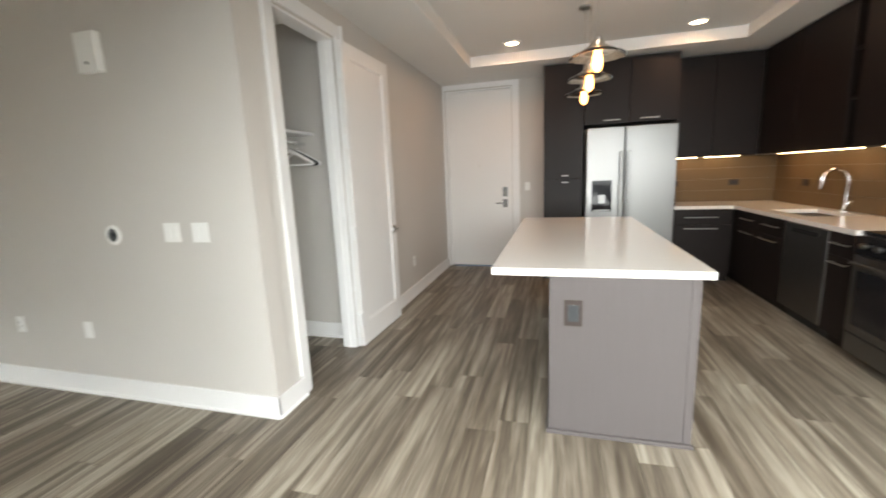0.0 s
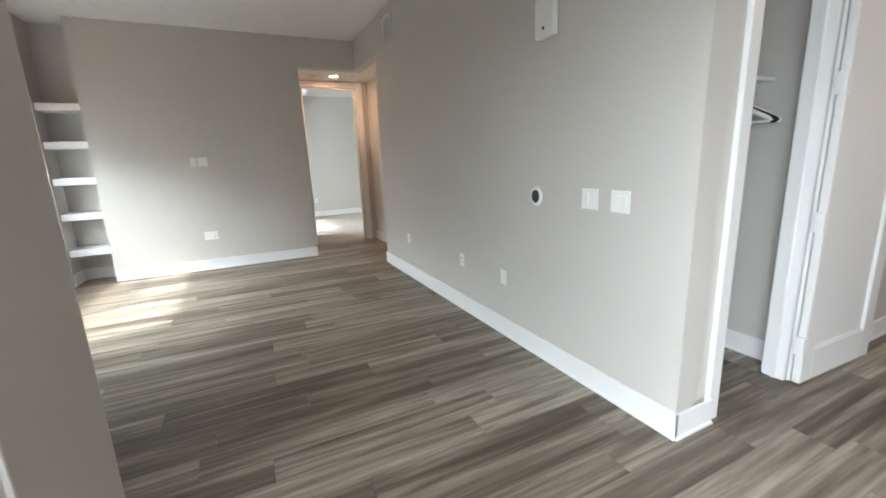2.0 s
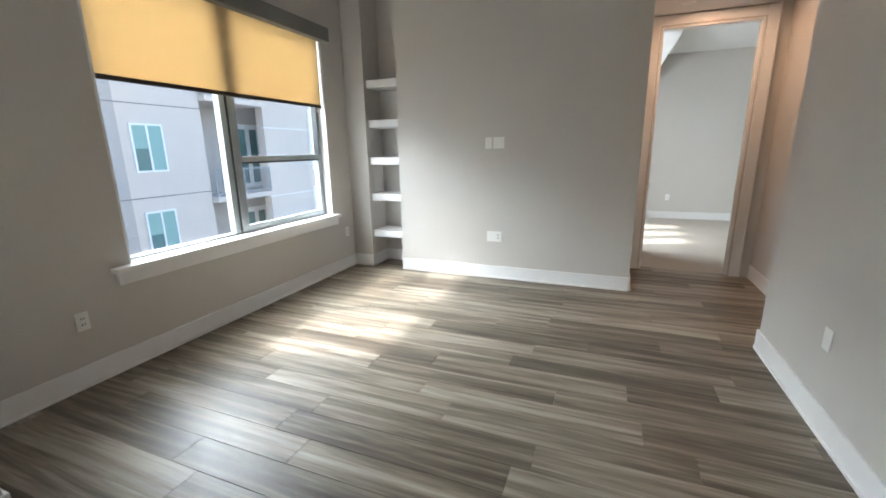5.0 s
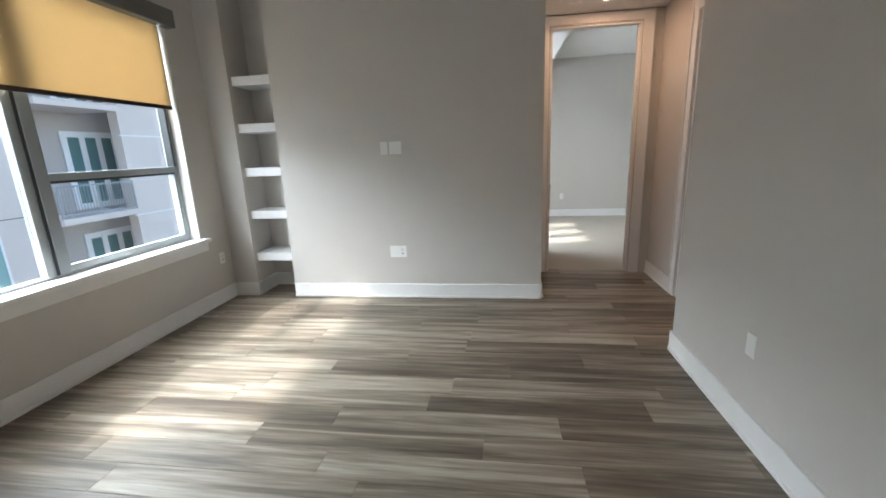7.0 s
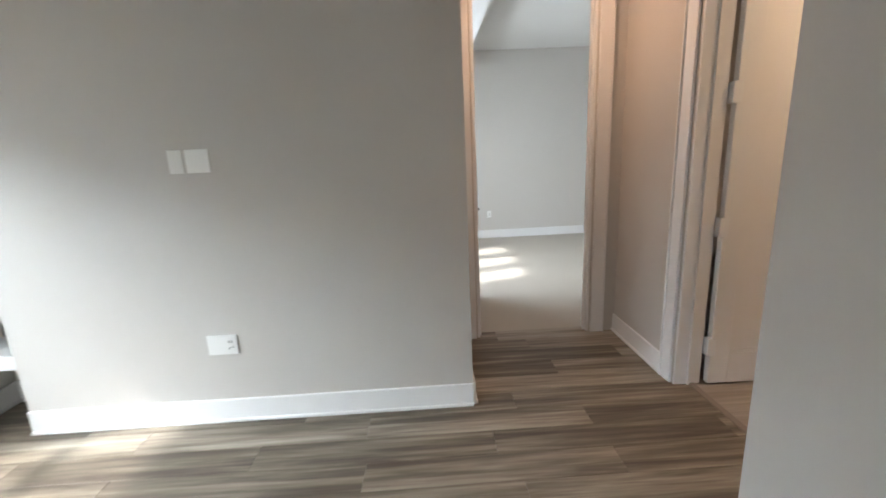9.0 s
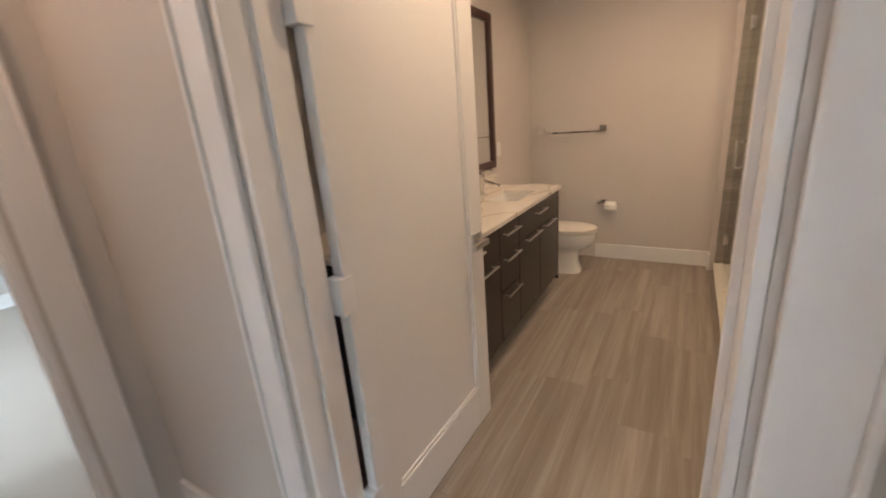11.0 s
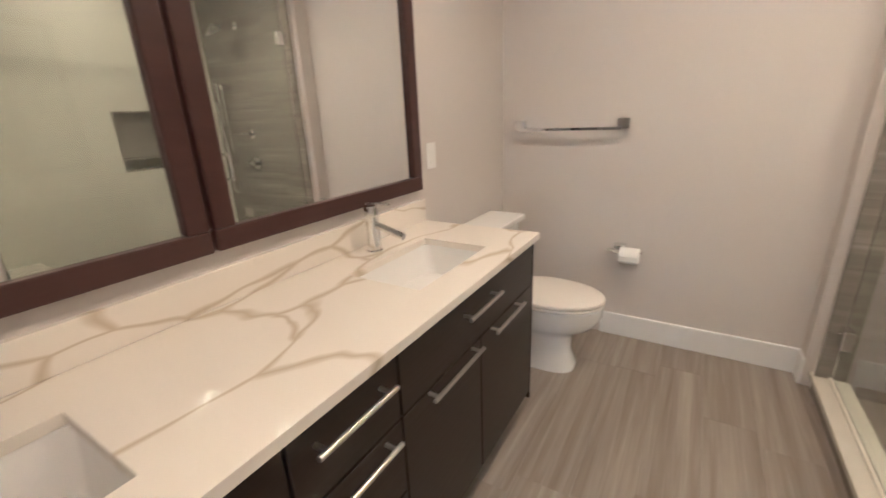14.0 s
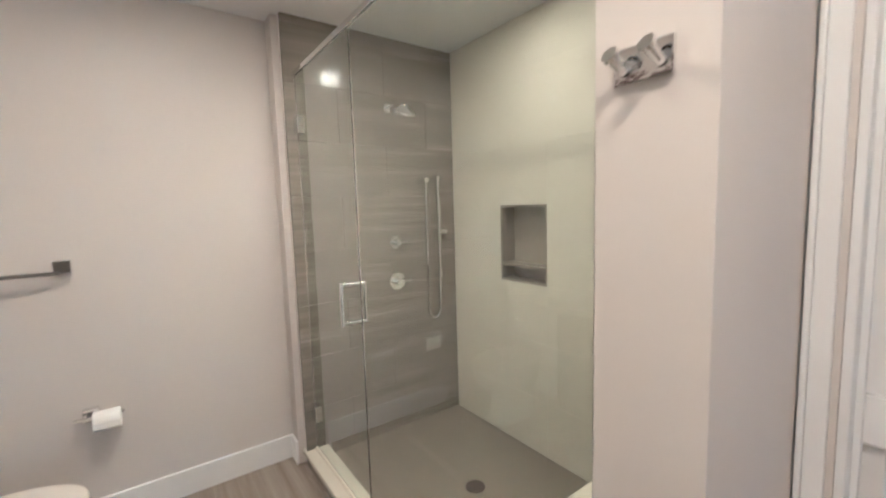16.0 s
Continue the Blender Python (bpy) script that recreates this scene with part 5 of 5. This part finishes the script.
def far_window(y, x0, x1, z0, z1, lights, blind=False, post=0.07):
    """A row of tall lights between white posts; blind: teal shades, one of them half raised."""
    root = thing("far_window", ((x0 + x1) / 2, y, z0), "white framed teal window of the facing building", "window", "facade windows", "structure")
    step = (x1 - x0 - post) / lights
    part("window_frame", boxes((x0, x1, y, y + 0.06, z0, z0 + post), (x0, x1, y, y + 0.06, z1 - post, z1), *[(x0 + step * k, x0 + step * k + post, y, y + 0.06, z0 + post, z1 - post) for k in range(lights + 1)]), M_TRIM, root)
    for k in range(lights):
        a, b = x0 + step * k + post, x0 + step * (k + 1)
        part("pane", boxes((a, b, y + 0.01, y + 0.03, z0 + post, z1 - post)), M_WINEXT, root)
        if blind:
            part("blind", boxes((a, b, y + 0.031, y + 0.04, z0 + post + (0.45 * (z1 - z0) if k else 0), z1 - post)), M_TEAL, root)


FY = -15.0
fac = thing("facing_building", (-16, FY - 3, -7), "white stucco apartment block with balcony recess", "building", kind="structure")
part("wall", boxes((-15.6, -12.3, FY - 4, FY, -7, 8), (-30, -19.0, FY - 0.45, FY, -7, 8), (-30, -20.9, FY - 4, FY - 0.45, -7, 8)), M_STUCCO, fac)
part("recess_wall", boxes((-20.9, -15.6, FY - 4, FY - 1.6, -7, 8)), M_STUCCO_DARK, fac, "darker stucco at the back of the balconies")
# wing taken as a wall in shade, the shade put into its colour
part("grey_wall", boxes((-12.3, 12, FY - 4, FY + 0.02, -7, 8)), M_STUCCO_DARK, fac, "wing in darker stucco for its shade")
part("parapet", boxes((-30.1, 12.1, FY - 4, FY + 0.1, 8, 8.4)), M_STUCCO, fac)
for z in (-3.6, -0.2, 3.17, 6.5):
    part("reveal_line", boxes((-15.6, -12.3, FY + 0.001, FY + 0.012, z, z + 0.035)), M_VAL, fac)
    part("reveal_line", boxes((-30, -18.85, FY + 0.001, FY + 0.012, z - 0.6, z - 0.56)), M_TRIM, fac)
    part("reveal_line", boxes((-12.3, 12, FY + 0.021, FY + 0.032, z, z + 0.035)), M_VAL, fac)
for z in (-4.65, -0.45, 3.75):
    bal = thing("balcony", (-17.3, FY - 0.5, z), "white balcony slab with a thin metal railing", "balcony", "balconies", "structure")
    part("slab", boxes((-18.8, -15.62, FY - 1.59, FY + 0.35, z - 0.24, z), bevel=0.02), M_STUCCO, bal)
    part("rail", boxes((-18.8, -15.65, FY + 0.27, FY + 0.32, z + 1.12, z + 1.18), bevel=0.005), M_FRAME, bal)
    part("rail", boxes((-18.8, -15.65, FY + 0.28, FY + 0.31, z + 0.10, z + 0.14)), M_FRAME, bal)
    for k in range(26):
        part("baluster", boxes((-18.70 + k * 0.12, -18.685 + k * 0.12, FY + 0.29, FY + 0.305, z + 0.14, z + 1.12)), M_FRAME, bal)
    for px in (-18.78, -17.2, -15.70):
        part("post", boxes((px, px + 0.04, FY + 0.275, FY + 0.315, z, z + 1.12)), M_FRAME, bal)
    far_window(FY - 1.59, -20.25, -17.8, z + 0.08, z + 3.25, 3, post=0.24)
for z in (0.75, -2.45, -5.65, 3.95):
    far_window(FY + 0.005, -13.85, -12.65, z, z + 1.75, 2, True)
for z in (0.35, -3.9, 4.55):
    far_window(FY + 0.005, -28.8, -22.3, z, z + 3.35, 2, post=0.22)

# ---- planks and tiles, piece by piece ----


def plank_mesh(w, l, h=0.012):
    return boxes((0.0006, w - 0.0006, 0.0006, l - 0.0006, -h, 0.0), bevel=0.0012, seg=1)


rng_ = random.Random(7)
PW, PL = 0.178, 1.22
floor_ob = bpy.data.objects["floor"]
full = mesh_of("plank", plank_mesh(PW, PL), M_PLANK)
rest = bmesh.new()
x = -7.995
cells = []
while x < 2.6:
    y = -3.0 - rng_.random() * PL
    top = 2.535 if x < -2.3 else 6.2
    while y < top:
        a, b = max(y, -3.0 if x > -2.35 else -2.03), min(y + PL, top)
        if b - a > 0.02:
            cells.append((x, a, b))
        y += PL
    x += PW


def near(c):
    cx, cy = c[0] + PW / 2, (c[1] + c[2]) / 2
    return -7.3 < cx < -1.2 and -1.2 < cy < 2.6 or -1.7 < cx < 0.3 and 0.9 < cy < 4.0


picked = [c for c in cells if near(c)][:290]
chosen = set(picked)
for c in cells:
    cx, a, b = c
    w = min(PW, 2.6 - cx)
    if c in chosen:
        me = full if b - a > PL - 1e-4 else mesh_of("plank", plank_mesh(w, b - a), M_PLANK)
        ob = new("plank", me)
        ob.parent = floor_ob
        ob.location = (cx, a, 0)
    else:
        one = bmesh.ops.create_cube(rest, size=1.0)
        bmesh.ops.transform(rest, matrix=Matrix.LocRotScale((cx + w / 2, (a + b) / 2, -0.006), None, (w - 0.0016, b - a - 0.0016, 0.012)), verts=one["verts"])
part("far_planks", rest, M_PLANKS, floor_ob)["kind"] = "stuff"

bath_ob = bpy.data.objects["floor_bath"]
x = -7.66
while x < -5.5:
    y = 2.565 - rng_.random() * 0.9
    w = 0.203
    while y < 6.04:
        a, b = max(y, 2.565), min(y + 0.91, 6.04)
        w2 = min(w, (-6.0 if a > 3.84 or b > 4.3 else -5.5) - x)
        if b - a > 0.03 and w2 > 0.02:
            ob = new("plank", mesh_of("plank", boxes((0.0004, w2 - 0.0004, 0.0004, b - a - 0.0004, -0.012, 0.0)), M_BPLANK))
            ob.parent = bath_ob
            ob.location = (x, a, 0)
        y += 0.91
    x += w


def tile(name, spec, material, parent):
    ob = new(name, mesh_of(name, boxes(spec, bevel=0.0008, seg=1), material))
    ob.parent = parent
    ob.matrix_parent_inverse = parent.matrix_world.inverted()
    return ob


north = bpy.data.objects["wall_bath_north"]
g = 0.0005
for i in range(9):
    z0, z1 = 0.018 + i * 0.305, min(0.018 + (i + 1) * 0.305, 2.5)
    off = 0.3 if i % 2 else 0.0
    xs = [-6.0] + [v for v in (-5.70 + off, -5.10 + off) if -6.0 < v < -4.89] + [-4.885]
    for xa, xb in zip(xs, xs[1:]):
        if z1 - z0 > 0.02:
            tile("tile", (xa + g, xb - g, 5.886, 5.899, z0 + g, z1 - g), M_TILE, north)
east = bpy.data.objects["wall_shower_east"]
ys, zs = (4.042, 4.56, 5.06, 5.42, 5.884), (0.018, 0.345, 0.68, 1.01, 1.465, 1.80, 2.15, 2.5)
for ya, yb in zip(ys, ys[1:]):
    for za, zb in zip(zs, zs[1:]):
        if not (ya == 5.06 and za == 1.01):
            tile("tile", (-4.888, -4.876, ya + g / 2, yb - g / 2, za + g / 2, zb - g / 2), M_CREAM, east)
nich = thing("shower_niche", (-4.8, 5.24, 1.01), "recessed tiled shower niche with a shelf", "niche", kind="structure")
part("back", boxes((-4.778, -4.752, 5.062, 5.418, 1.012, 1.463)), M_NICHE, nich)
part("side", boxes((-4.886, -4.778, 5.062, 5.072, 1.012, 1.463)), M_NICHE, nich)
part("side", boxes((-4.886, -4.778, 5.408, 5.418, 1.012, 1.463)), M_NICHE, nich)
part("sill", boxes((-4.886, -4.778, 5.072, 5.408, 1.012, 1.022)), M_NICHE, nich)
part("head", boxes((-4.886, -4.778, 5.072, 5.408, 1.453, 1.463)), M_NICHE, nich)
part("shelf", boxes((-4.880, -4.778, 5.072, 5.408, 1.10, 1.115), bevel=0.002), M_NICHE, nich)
splash = bpy.data.objects["backsplash"]
for i in range(4):
    za, zb = 0.927 + i * 0.143, 0.927 + (i + 1) * 0.143
    for k in range(5):
        xa, xb = 1.305 + k * 0.258, 1.305 + (k + 1) * 0.258
        tile("tile", (xa + g, xb - g, 6.189, 6.197, za + g, zb - g), M_SPLASH, splash)
    for k in range(14):
        ya, yb = 2.0 + k * 0.299, 2.0 + (k + 1) * 0.299
        tile("tile", (2.589, 2.597, ya + g, yb - g, za + g, zb - g), M_SPLASH, splash)
